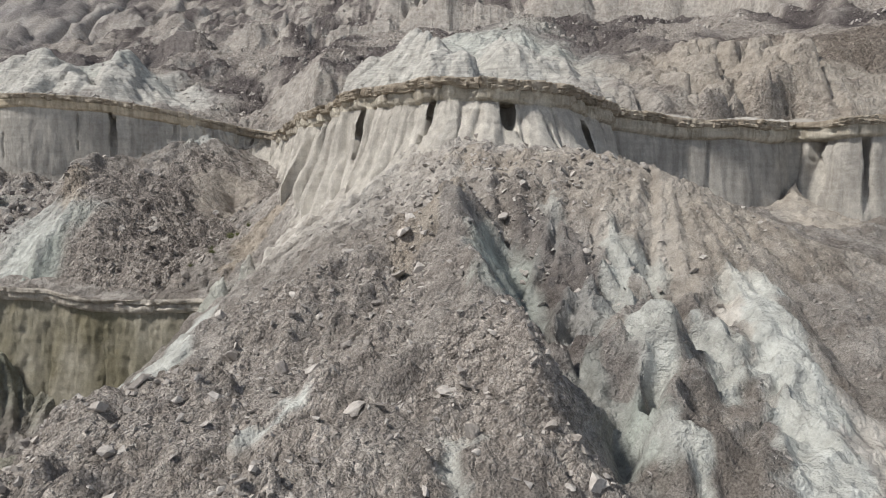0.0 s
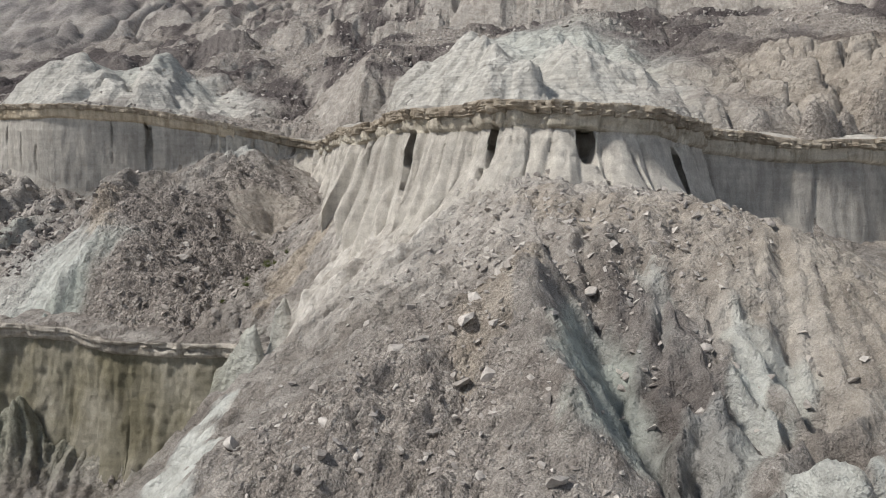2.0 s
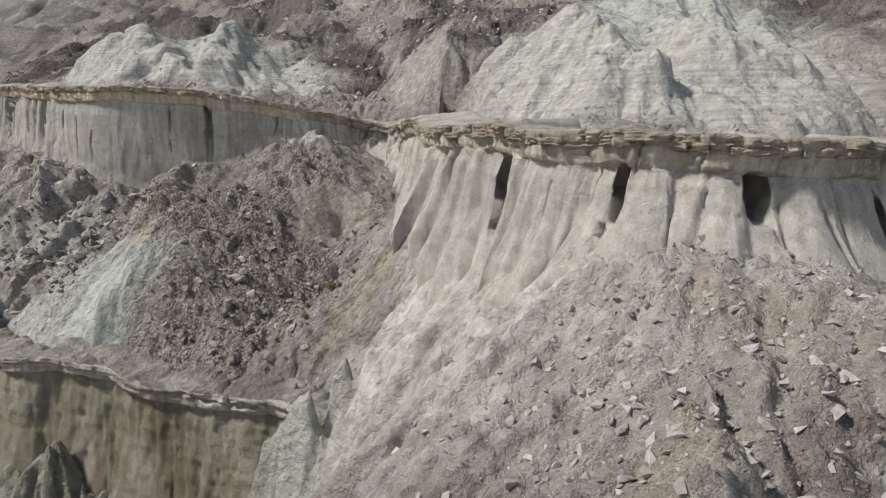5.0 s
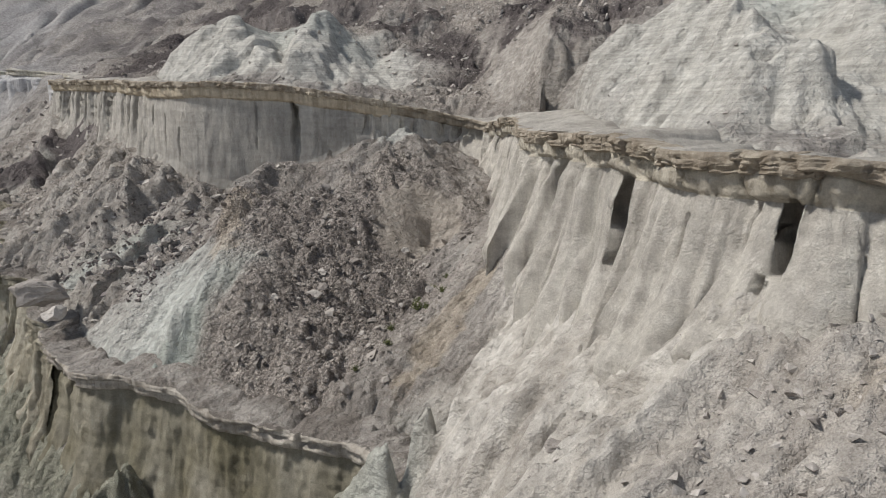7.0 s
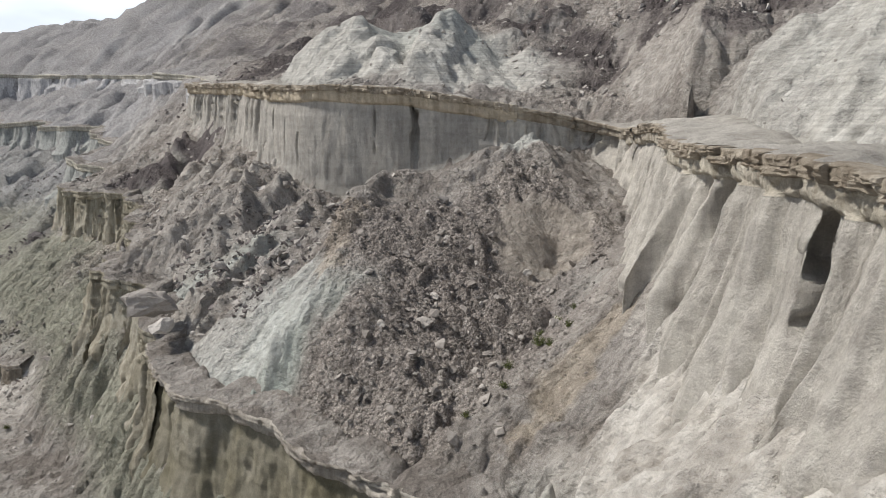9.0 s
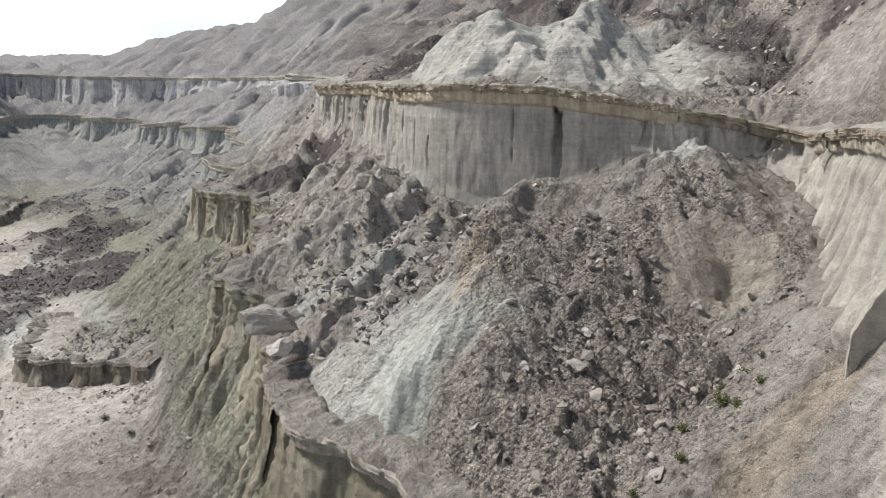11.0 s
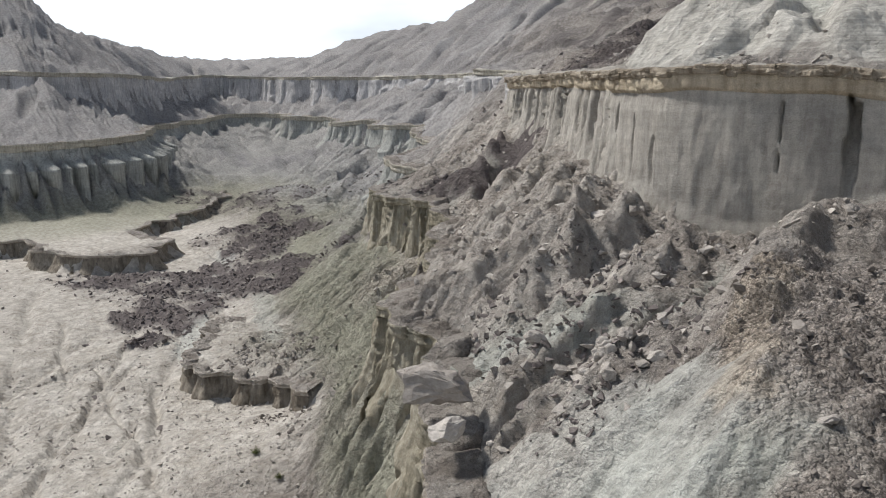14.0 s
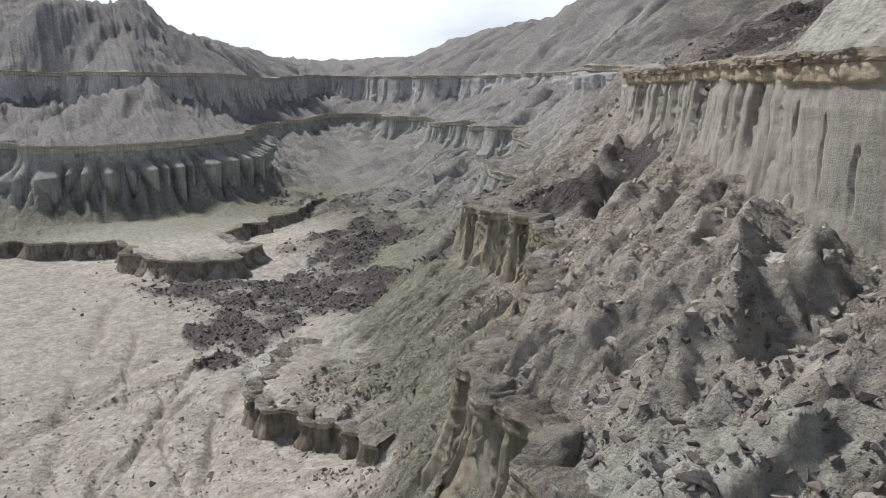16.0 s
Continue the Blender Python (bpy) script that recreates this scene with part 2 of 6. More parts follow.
relief((0.6, 15.5, 14.5), (-4.1, 13.2, 14.3))
relief((-4.6, 44.4, 20.1), (-5.2, 45.2, 19.8), (-8, 44, 18.2), (-11.6, 48.5, 16.5), (-14.6, 46.9, 14.8), (-17.2, 47.2, 11.9), (-19, 46, 8))
relief((-7.6, 51.6, 19.6), (-11.5, 55.5, 17.8), (-15, 57, 16), (-16.4, 52.5, 14.2), (-16.8, 50.8, 13.6))
relief((-10.6, 58.4, 21.5), (-13, 61.6, 20.6), (-15.7, 66, 19.6), (-17.2, 72, 19.6), (-17.4, 77, 21))
# the debris mound between the two walls
relief((-36.8, 78.6, 24), (-34.2, 70.2, 23.1), (-32.2, 64.5, 21.6), (-30.8, 60.8, 20.3), (-27.2, 57.7, 18.7), (-24.6, 57.4, 16.9), (-22.5, 53.5, 13.9))
relief((-26.5, 82, 26.5), (-24, 80.2, 25.2), (-26.8, 77, 25.2), (-24.8, 74.3, 22.8), (-27.5, 70.5, 22), (-30.5, 66, 21.5))
relief((-19, 76.2, 21.3), (-19.9, 71, 18.7), (-20.9, 68.8, 17.7), (-17.8, 64.4, 16.8), (-20.2, 61.8, 15.7), (-19.8, 60, 15.5), (-21.6, 57, 15.2), (-18, 52.4, 13.6))
relief((-28.5, 67.5, 21.1), (-25.9, 65, 19.7), (-23, 66.5, 18.2), (-21, 68.8, 17.8))
relief((-30.8, 60.2, 19.8), (-31.6, 55, 16.6), (-31.8, 53.9, 14.4))
relief((-27.4, 57, 18.2), (-27.6, 54.6, 15.4), (-27.6, 53.2, 13.7))
relief((-33.4, 66.8, 21.6), (-36.4, 64.6, 19.1), (-38.2, 62.2, 18.1), (-36.6, 60, 16.8), (-37, 56.6, 14.4))
relief((-40.6, 77.2, 20.8), (-39.3, 73.4, 20.9), (-37.6, 69.5, 20.4), (-36, 68, 20.5), (-38, 67, 20.2), (-40, 65.6, 19.1), (-42, 63.6, 17.6), (-43.4, 60.5, 15.8))
relief((-43, 75, 22.6), (-43.3, 72.2, 21.5), (-42.4, 69, 20.4), (-41.2, 66.6, 19.6))
relief((-46.2, 75, 22.6), (-45.6, 71, 19.2), (-46.8, 68, 17.1), (-47.5, 64.6, 16.2), (-47.8, 61.8, 15.2))
relief((-48.2, 76.4, 24.2), (-47.2, 72.4, 21.6), (-48.6, 70.4, 20.4), (-49.6, 68.4, 19.7), (-50.6, 66.4, 17.6))
relief((-52.8, 78.4, 23.4), (-50.4, 74, 22.1), (-50.8, 71.6, 20.8), (-53, 69.6, 18.2), (-54, 67, 17.4), (-56, 67.6, 17.1), (-58.6, 67.4, 16.8))
relief((-57.4, 82.4, 24.6), (-59, 80, 22.9), (-59.2, 77.6, 21.5), (-57.4, 74, 20.5), (-58.6, 71.6, 18.8), (-61, 69.4, 16.6))
relief((-55, 79.6, 22.6), (-54.4, 76, 20.9), (-54.6, 72, 19.0))
relief((-64, 82.5, 20.6), (-65.4, 77, 17.6), (-66.8, 74.2, 16.4))
relief((-63.6, 88, 24.8), (-65.2, 86, 23.2), (-68, 82.6, 20), (-71, 82.6, 18.2))
relief((-70, 91.6, 24.4), (-76, 92.6, 20.6), (-80, 90, 19.4), (-84, 90.4, 21.2), (-86.4, 89.8, 19.8))
relief((-83, 100, 19.6), (-85.6, 96.4, 19.2), (-91, 92, 18.8))
relief((-91, 105.4, 28), (-89, 104.6, 26.4), (-84, 98.4, 25.2), (-79, 97, 23), (-75, 94, 21.4))
relief((-95, 110, 27), (-98.6, 104.8, 24.4), (-94, 98, 22), (-97, 93.5, 19.6))
# cone before the tall cliff, and the fan of sand in the eastern hollow
relief((-42.0, 74.6, 21.6), (-41.8, 72.6, 23.0), (-42.6, 71.2, 21.6), (-43.6, 70.0, 20.6))
relief((26.8, 55.0, 20.6), (26.0, 51.5, 18.9), (24.6, 48.5, 17.6))
relief((-27.2, 83.0, 27.6), (-27.6, 80.8, 26.3), (-28.4, 78, 24.8), (-29.6, 75.6, 24))
# feet of the lower wall, out to the valley floor
relief((-13, 41, 6), (-20, 47.5, 2.5), (-26, 48, 1.6), (-31, 46, 1), (-38, 47.5, 1.3), (-46, 51, 2), (-53.5, 57.5, 2.5), (-62, 59, 1.5), (-70, 63.6, 2.2), (-73.6, 65.6, 2.2))
relief((-32.6, 52, 8), (-33.2, 49.4, 4.4), (-34, 47, 1.4))
relief((-63.8, 67.4, 10.2), (-67.5, 66.6, 6), (-70, 65.5, 2.8))
relief((-66.4, 72, 12.4), (-70, 70.2, 7.5), (-74, 69.2, 3.6))
relief((-72, 79, 13.2), (-75.4, 74.2, 9.4), (-79.7, 72.6, 5.2), (-81.5, 71.6, 3.6))
relief((-79, 84.6, 13.0), (-84, 78, 9), (-88, 75, 4.4))
relief((-91.5, 86.4, 12.4), (-95.5, 79.6, 7), (-97.4, 77, 3))
# ledge of debris at the valley's edge
relief((-96, 70.4, 3.5), (-90.5, 70, 3.6), (-92, 74.6, 3.6), (-99, 76, 3))
# valley floor and its terrace
relief((-60, 30, 0), (-80, 40, -0.8), (-93, 46, -1.2), (-110, 53, -0.7), (-117, 62, -0.7), (-127, 71, 0.4), (-128, 81, 0.6), (-123, 77, 0.5))
relief((-50, -60, 0), (-120, -40, -1), (-160, 10, -0.5), (-172, 46, 0.8), (-163, 55, 0.6), (-152, 60, 1), (-143, 67, 1.3), (-140.5, 79, 1), (-148, 88, 1.4))
relief((-115, 47, -0.4), (-140, 52, 0.4), (-155, 56, 0.8))
relief((-110, 82, 3.6), (-115, 92, 7.2), (-125, 100, 8), (-150, 118, 9), (-165, 122, 9.6))
relief((-143.5, 102, 4), (-155, 106, 6), (-165, 113, 8.5), (-210, 130, 8.4), (-252, 137, 12), (-262, 153, 15))
relief((-206, 41, 5.2), (-198, 47, 5), (-197, 62, 5), (-199, 74, 5.4), (-206, 93, 6.8), (-222, 108, 8.5), (-249, 124, 11))
relief((-300, 160, 17), (-280, 150, 15.5), (-262, 148, 13.5))
# spurs and gullies under the far lower cliffs
relief((-99, 87, 11.8), (-104, 84, 7.4), (-109, 82, 4))
relief((-105, 102, 16), (-113, 97, 10), (-119, 93, 6.5))
relief((-128, 112, 15), (-134, 107, 10), (-141, 103, 5.5))
relief((-132, 124, 19), (-141, 116, 11), (-150, 110, 7.5))
relief((-157, 137, 18.5), (-165, 129, 13), (-174, 121, 9))
relief((-166, 150, 21.5), (-178, 138, 12), (-186, 128, 9))
relief((-199, 150, 17.5), (-204, 142, 12.5), (-211, 133, 8.8))
relief((-207, 162, 21.5), (-219, 146, 12.5), (-226, 137, 10.5))
relief((-230, 155, 18), (-238, 147, 14), (-246, 139, 11.5))
relief((-246, 170, 22), (-254, 158, 15.5), (-258, 152, 14))
relief((-295, 172, 18), (-287, 164, 16.4), (-276, 156, 15))
# cone of debris on the far side
relief((-261.6, 79, 39.5), (-248, 79, 33), (-232, 78, 27), (-215, 77, 22.6))
# slopes above the upper cap
relief((-4.5, 52, 27.6), (1, 54, 28), (8, 52, 27.6), (12, 55.5, 28.2))
relief((1.4, 56.2, 30), (-1.5, 64, 32.6), (-3.1, 78.3, 37.2), (0, 84, 38), (3, 94, 41.4))
relief((-7.5, 62, 28.6), (-10, 74, 31), (-9, 86, 34.4), (-11, 100, 39))
relief((-13.4, 74, 29.8), (-15, 84, 34), (-15.6, 92.5, 37.8), (-16, 102, 41), (-14, 118, 46.5))
relief((3, 66, 31.2), (7.4, 81.8, 35.7), (9.4, 89.5, 40.6), (10, 100, 44))
relief((9, 62, 30), (14.3, 80, 34.3), (20, 92, 39))
relief((17, 56, 27.8), (24.4, 74, 34.6), (24.6, 88.5, 39.2), (33, 106.5, 44.6))
relief((19.5, 54.4, 28.2), (28.2, 59.4, 31.4), (40, 66, 35), (60, 80, 42))
relief((-19, 88.5, 29), (-25.4, 97, 30.6), (-25, 103, 33.4), (-31, 120, 43.8), (-24, 128, 50.8))
relief((-30, 87, 30.2), (-36, 95, 33), (-38, 104, 34), (-36, 112, 36))
relief((-41, 86, 33), (-43, 93, 36), (-44.5, 103.2, 39.2), (-46, 112, 40))
relief((-50.6, 87, 34.2), (-52.3, 95.2, 38), (-49, 99, 36.6), (-44.5, 103.2, 39.2))
relief((-58, 91, 34.4), (-56.4, 93.8, 36.2), (-53, 95.5, 37.8))
relief((-66, 98, 34.6), (-62, 108, 38), (-53.5, 135, 45.8), (-50, 160, 56))
relief((-97, 122, 36.6), (-90, 135, 42), (-71, 159, 49.5), (-60, 200, 66))
relief((-148, 158, 43), (-138.4, 160, 47), (-125, 180, 53), (-110, 225, 68))
relief((-200, 200, 46), (-190, 206, 52), (-163, 217, 61.5), (-150, 245, 84), (-140, 262, 98))
relief((-243, 214, 51.5), (-250, 216, 55.5), (-253, 234, 63), (-274, 252, 74.5), (-270, 270, 84))
relief((-283, 258, 77), (-295, 259, 69), (-322, 258, 71), (-346, 256, 73), (-373, 252, 66), (-395, 254, 60))
relief((-14, 150, 60), (-10, 200, 80), (0, 300, 105))
relief((60, 130, 62), (80, 200, 85), (90, 300, 110))
relief((-260, 300, 100), (-150, 320, 108), (0, 340, 118), (120, 340, 120))
relief((-400, 200, 52), (-430, 172, 57.3), (-396, 148, 60.5), (-360, 132, 56), (-324, 106, 57), (-308, 88, 62), (-326, 91, 71), (-310, 54, 66))
relief((-268, 79, 43.5), (-276, 75, 46.5), (-300, 80, 56))
relief((-420, 210, 53), (-480, 250, 61), (-542, 273, 67.5), (-567, 314, 74), (-640, 360, 76))
relief((-640, 200, 66), (-500, 160, 64), (-430, 100, 74), (-400, 40, 80), (-380, -100, 80))
WALLS = [(UPPER_EAST, 2.6), (PROMONTORY, 3.7), (UPPER_BAY, 2.0), (UPPER_WEST, 2.8), (UPPER_END, 2.8), (UPPER_MID, 2.0), (UPPER_FAR, 2.4), (LOWER_NEAR, 1.5), (LOWER_SPUR, 1.5), (LOWER_MID, 2.0), (LOWER_FAR, 2.4), (TERRACE_BANK, 1.2), (SHELF_BANK, 1.0)]


def pins(h):
    """All heights that the relief must pass through, for cells of h metres."""
    out = []
    for row in RELIEF:
        out.append(along(row, h * 0.5)[0])
    for row, inset in WALLS:
        p, _ = along(chaikin(row), h * 0.4)
        n = side(p)
        foot, top = p[:, :2] + n * max(0.25, h * 0.45), p[:, :2] - n * max(inset, h * 0.9)
        out.append(np.column_stack([foot, p[:, 3]]))
        if row is PROMONTORY:
            for back in np.arange(0.6, inset - 1.0, 0.5 * max(h, 0.5)):
                out.append(np.column_stack([p[:, :2] - n * back, p[:, 3] - 0.3]))
        out.append(np.column_stack([top, p[:, 2] - 0.25]))
    return np.vstack(out)


def relax(z, fixed, times, w=1.85):
    """Stretches a skin between the fixed cells."""
    ny, nx = z.shape
    par = (np.add.outer(np.arange(ny - 2), np.arange(nx - 2)) % 2).astype(bool)
    for k in range(times):
        for colour in (par, ~par):
            mean = 0.25 * (z[:-2, 1:-1] + z[2:, 1:-1] + z[1:-1, :-2] + z[1:-1, 2:])
            free = colour & ~fixed[1:-1, 1:-1]
            z[1:-1, 1:-1] += np.where(free, w * (mean - z[1:-1, 1:-1]), 0)
        z[0], z[-1], z[:, 0], z[:, -1] = z[1], z[-2], z[:, 1], z[:, -2]
    return z


def sample(g, x, y):
    x0, y0, h, z = g
    fx, fy = np.clip((x - x0) / h, 0, z.shape[1] - 1.001), np.clip((y - y0) / h, 0, z.shape[0] - 1.001)
    ix, iy = fx.astype(int), fy.astype(int)
    fx, fy = fx - ix, fy - iy
    return (z[iy, ix] * (1 - fx) + z[iy, ix + 1] * fx) * (1 - fy) + (z[iy + 1, ix] * (1 - fx) + z[iy + 1, ix + 1] * fx) * fy


def level(box, h, below=None, times=120):
    x0, y0, x1, y1 = box
    nx, ny = int((x1 - x0) / h) + 1, int((y1 - y0) / h) + 1
    gx, gy = np.meshgrid(x0 + h * np.arange(nx), y0 + h * np.arange(ny))
    z = np.full((ny, nx), 30.0) if below is None else sample(below, gx, gy)
    p = pins(h)
    ix, iy = np.rint((p[:, 0] - x0) / h).astype(int), np.rint((p[:, 1] - y0) / h).astype(int)
    ok = (ix >= 0) & (ix < nx) & (iy >= 0) & (iy < ny)
    total, count = np.zeros((ny, nx)), np.zeros((ny, nx))
    np.add.at(total, (iy[ok], ix[ok]), p[ok, 2])
    np.add.at(count, (iy[ok], ix[ok]), 1)
    fixed = count > 0
    z[fixed] = total[fixed] / count[fixed]
    keep = below is not None and box != WIDE
    if keep:
        fixed[0], fixed[-1], fixed[:, 0], fixed[:, -1] = True, True, True, True
    edge = (z[0].copy(), z[-1].copy(), z[:, 0].copy(), z[:, -1].copy())
    relax(z, fixed, times)
    if keep:
        z[0], z[-1], z[:, 0], z[:, -1] = edge
    return x0, y0, h, z


WIDE, NEAR = (-664, -144, 160, 384), (-112, -12, 52, 136)
g8 = level(WIDE, 8, None, 300)
g4 = level(WIDE, 4, g8, 120)
g2 = level(WIDE, 2, g4, 80)
g1 = level(NEAR, 1, g2, 100)
gh = level(NEAR, 0.5, g1, 100)


def drained(z):
    """The height of a relief with every hollow filled to its outlet."""
    ny, nx = z.shape
    flat, w = z.ravel().tolist(), nx
    done = bytearray(ny * nx) + bytearray([1] * (w + 2))
    low, unit = float(z.min()), 0.02
    shelves = [[] for _ in range(int((float(z.max()) - low) / unit) + 400)]
    for i in [*range(nx), *range((ny - 1) * nx, ny * nx), *range(0, ny * nx, nx), *range(nx - 1, ny * nx, nx)]:
        if not done[i]:
            done[i] = 1
            shelves[int((flat[i] - low) / unit)].append(i)
    steps = (1, -1, w, -w, w + 1, w - 1, -w + 1, -w - 1)
    for k, shelf in enumerate(shelves):
        while shelf:
            i = shelf.pop()
            h = flat[i] + 0.0008
            for d in steps:
                j = i + d
                if not done[j]:
                    done[j] = 1
                    if flat[j] < h:
                        flat[j] = h
                    q = int((flat[j] - low) / unit)
                    shelves[q if q > k else k].append(j)
    return np.array(flat).reshape(ny, nx)


def carve(g, soft, rate, rounds, most, seed, tremble):
    """Cuts the branching gullies of running water into a relief; soft: 0 where the rock resists, 1 in bare silt."""
    x0, y0, h, base = g
    ny, nx = base.shape
    gx, gy = np.meshgrid(x0 + h * np.arange(nx), y0 + h * np.arange(ny))
    give = soft(gx, gy)
    z = base + tremble * give * fbm(gx / (h * 7), gy / (h * 7), 3, seed)
    begin = z.copy()
    offs = [(0, 1, 1.0), (0, -1, 1.0), (1, 0, 1.0), (-1, 0, 1.0), (1, 1, 1.41), (1, -1, 1.41), (-1, 1, 1.41), (-1, -1, 1.41)]
    idx = np.arange(ny * nx).reshape(ny, nx)
    give = give.ravel()
    for k in range(rounds):
        if k % 3 == 0:
            z = drained(z)
        best, to = np.zeros((ny, nx)), idx.copy()
        wide, wide_i = np.pad(z, 1, mode="edge"), np.pad(idx, 1, mode="edge")
        for a, b, ln in offs:
            drop = (z - wide[1 + a:1 + a + ny, 1 + b:1 + b + nx]) / ln
            m = drop > best
            best[m] = drop[m]
            to[m] = wide_i[1 + a:1 + a + ny, 1 + b:1 + b + nx][m]
        flat, order = z.ravel(), np.argsort(z, axis=None)
        down = to.ravel()
        area = [h * h] * (ny * nx)
        dl = down.tolist()
        for i in order[::-1].tolist():
            j = dl[i]
            if j != i:
                area[j] += area[i]
        pull = (rate * give * np.sqrt(np.minimum(np.array(area), 900.0)) / h).tolist()
        out = flat.tolist()
        for i in order.tolist():
            f = pull[i]
            if f > 0:
                out[i] = (out[i] + f * out[dl[i]]) / (1 + f)
        z = np.array(out).reshape(ny, nx)
        lap = np.zeros_like(z)
        lap[1:-1, 1:-1] = 0.25 * (z[:-2, 1:-1] + z[2:, 1:-1] + z[1:-1, :-2] + z[1:-1, 2:]) - z[1:-1, 1:-1]
        z = z + 0.10 * lap * np.clip(give.reshape(ny, nx) * 2, 0, 1)
    cut = np.clip(begin - z, -0.05, None)
    cut = most * np.tanh(cut / most)
    even = cut.copy()
    for _ in range(int(6 / h) + 6):
        even[1:-1, 1:-1] = 0.2 * (even[1:-1, 1:-1] + even[:-2, 1:-1] + even[2:, 1:-1] + even[1:-1, :-2] + even[1:-1, 2:])
    return x0, y0, h, begin - (cut - 0.75 * even * np.clip(give.reshape(ny, nx), 0, 1))


def edge_distance(x, y, reach=5.0):
    du = np.full(x.shape, 1e9)
    for row in UPPERS + LOWERS:
        d, _ = nearest(row, x, y, reach)
        du = np.minimum(du, np.abs(d))
    return du


def soft_near(x, y):
    z = sample(gh, x, y)
    give = smooth(1.0, 2.6, edge_distance(x, y)) * (1 - (1 - smooth(0.5, 2.4, z)) * smooth(-40, -60, x))
    give = give * (1 - 0.72 * np.maximum(blob(x, y, 3, 72, 14, 24, 0), blob(x, y, -46, 95, 17, 12, 10)) * (z > 27))
    return give * (0.55 + 0.45 * smooth(-0.3, 0.3, fbm(x / 9, y / 9, 2, 470)))


def soft_wide(x, y):
    z = sample(g2, x, y)
    give = smooth(2.0, 6.0, edge_distance(x, y, 9.0)) * (1 - (1 - smooth(3.5, 7, z)) * smooth(-80, -110, x) * smooth(132, 112, y))
    return give * (0.6 + 0.4 * smooth(-0.3, 0.3, fbm(x / 30, y / 30, 2, 480)))


def nearest(row, x, y, reach):
    """Signed distance to a wall's edge (plus: out over the valley) and the run along it, for points within reach."""
    p = chaikin(row, 1)
    best, run, sign = np.full(x.shape, 1e9), np.zeros(x.shape), np.ones(x.shape)
    base = 0.0
    for a, b in zip(p[:-1, :2], p[1:, :2]):
        d = b - a
        ln = float(np.hypot(*d))
        m = (x > min(a[0], b[0]) - reach) & (x < max(a[0], b[0]) + reach) & (y > min(a[1], b[1]) - reach) & (y < max(a[1], b[1]) + reach)
        if m.any():
            px, py = x[m] - a[0], y[m] - a[1]
            t = np.clip((px * d[0] + py * d[1]) / ln ** 2, 0, 1)
            r = np.hypot(px - t * d[0], py - t * d[1])
            better = r < best[m]
            idx = np.flatnonzero(m.ravel())[better]
            best.ravel()[idx], run.ravel()[idx] = r[better], base + t[better] * ln
            sign.ravel()[idx] = np.sign(d[0] * py - d[1] * px)[better]
        base += ln
    return best * sign, run


g2 = carve(g2, soft_wide, 0.10, 6, 13.0, 490, 1.6)
gh = carve(gh, soft_near, 0.018, 6, 2.4, 491, 0.45)
CORE = (-70, 7, 20, 92)
gq = CORE[0], CORE[1], 0.25, sample(gh, *np.meshgrid(np.arange(CORE[0], CORE[2], 0.25), np.arange(CORE[1], CORE[3], 0.25)))
gq = carve(gq, soft_near, 0.006, 4, 0.7, 492, 0.22)


def skin(x, y):
    """The bare relief without its roughness."""
    inner = (x > NEAR[0] + 2) & (x < NEAR[2] - 2) & (y > NEAR[1] + 2) & (y < NEAR[3] - 2)
    close = (x > CORE[0] + 1) & (x < CORE[2] - 1) & (y > CORE[1] + 1) & (y < CORE[3] - 1)
    return np.where(close, sample(gq, x, y), np.where(inner, sample(gh, x, y), sample(g2, x, y)))


def grid_lines(stops):
    """Grid lines from (start, step) pairs up to the last start."""
    out = []
    for (a, h), (b, _) in zip(stops[:-1], stops[1:]):
        n = max(1, int(round((b - a) / h)))
        out.append(np.linspace(a, b, n, endpoint=False))
    return np.concatenate(out + [[stops[-1][0]]])


GX = grid_lines([(-2600, 140), (-1400, 60), (-800, 20), (-600, 6), (-420, 2.2), (-215, 1.0), (-112, 0.45), (-72, 0.22), (-34, 0.13), (15, 0.26), (34, 1.2), (90, 6), (160, 30), (500, 110), (2600, 0)])
GY = grid_lines([(-2600, 140), (-800, 40), (-200, 10), (-20, 1.2), (9, 0.13), (62, 0.22), (93, 0.5), (122, 1.1), (216, 2.6), (350, 12), (600, 50), (1200, 140), (2600, 0)])
X, Y = np.meshgrid(GX, GY)
Z = skin(X, Y)
DU, SU = np.full(X.shape, 1e9), np.zeros(X.shape)
DL, SL = np.full(X.shape, 1e9), np.zeros(X.shape)
for k, row in enumerate(UPPERS):
    d, r = nearest(row, X, Y, 45.0)
    m = np.abs(d) < np.abs(DU)
    DU[m], SU[m] = d[m], r[m] + 500 * k
for k, row in enumerate(LOWERS):
    d, r = nearest(row, X, Y, 45.0)
    m = np.abs(d) < np.abs(DL)
    DL[m], SL[m] = d[m], r[m] + 500 * k

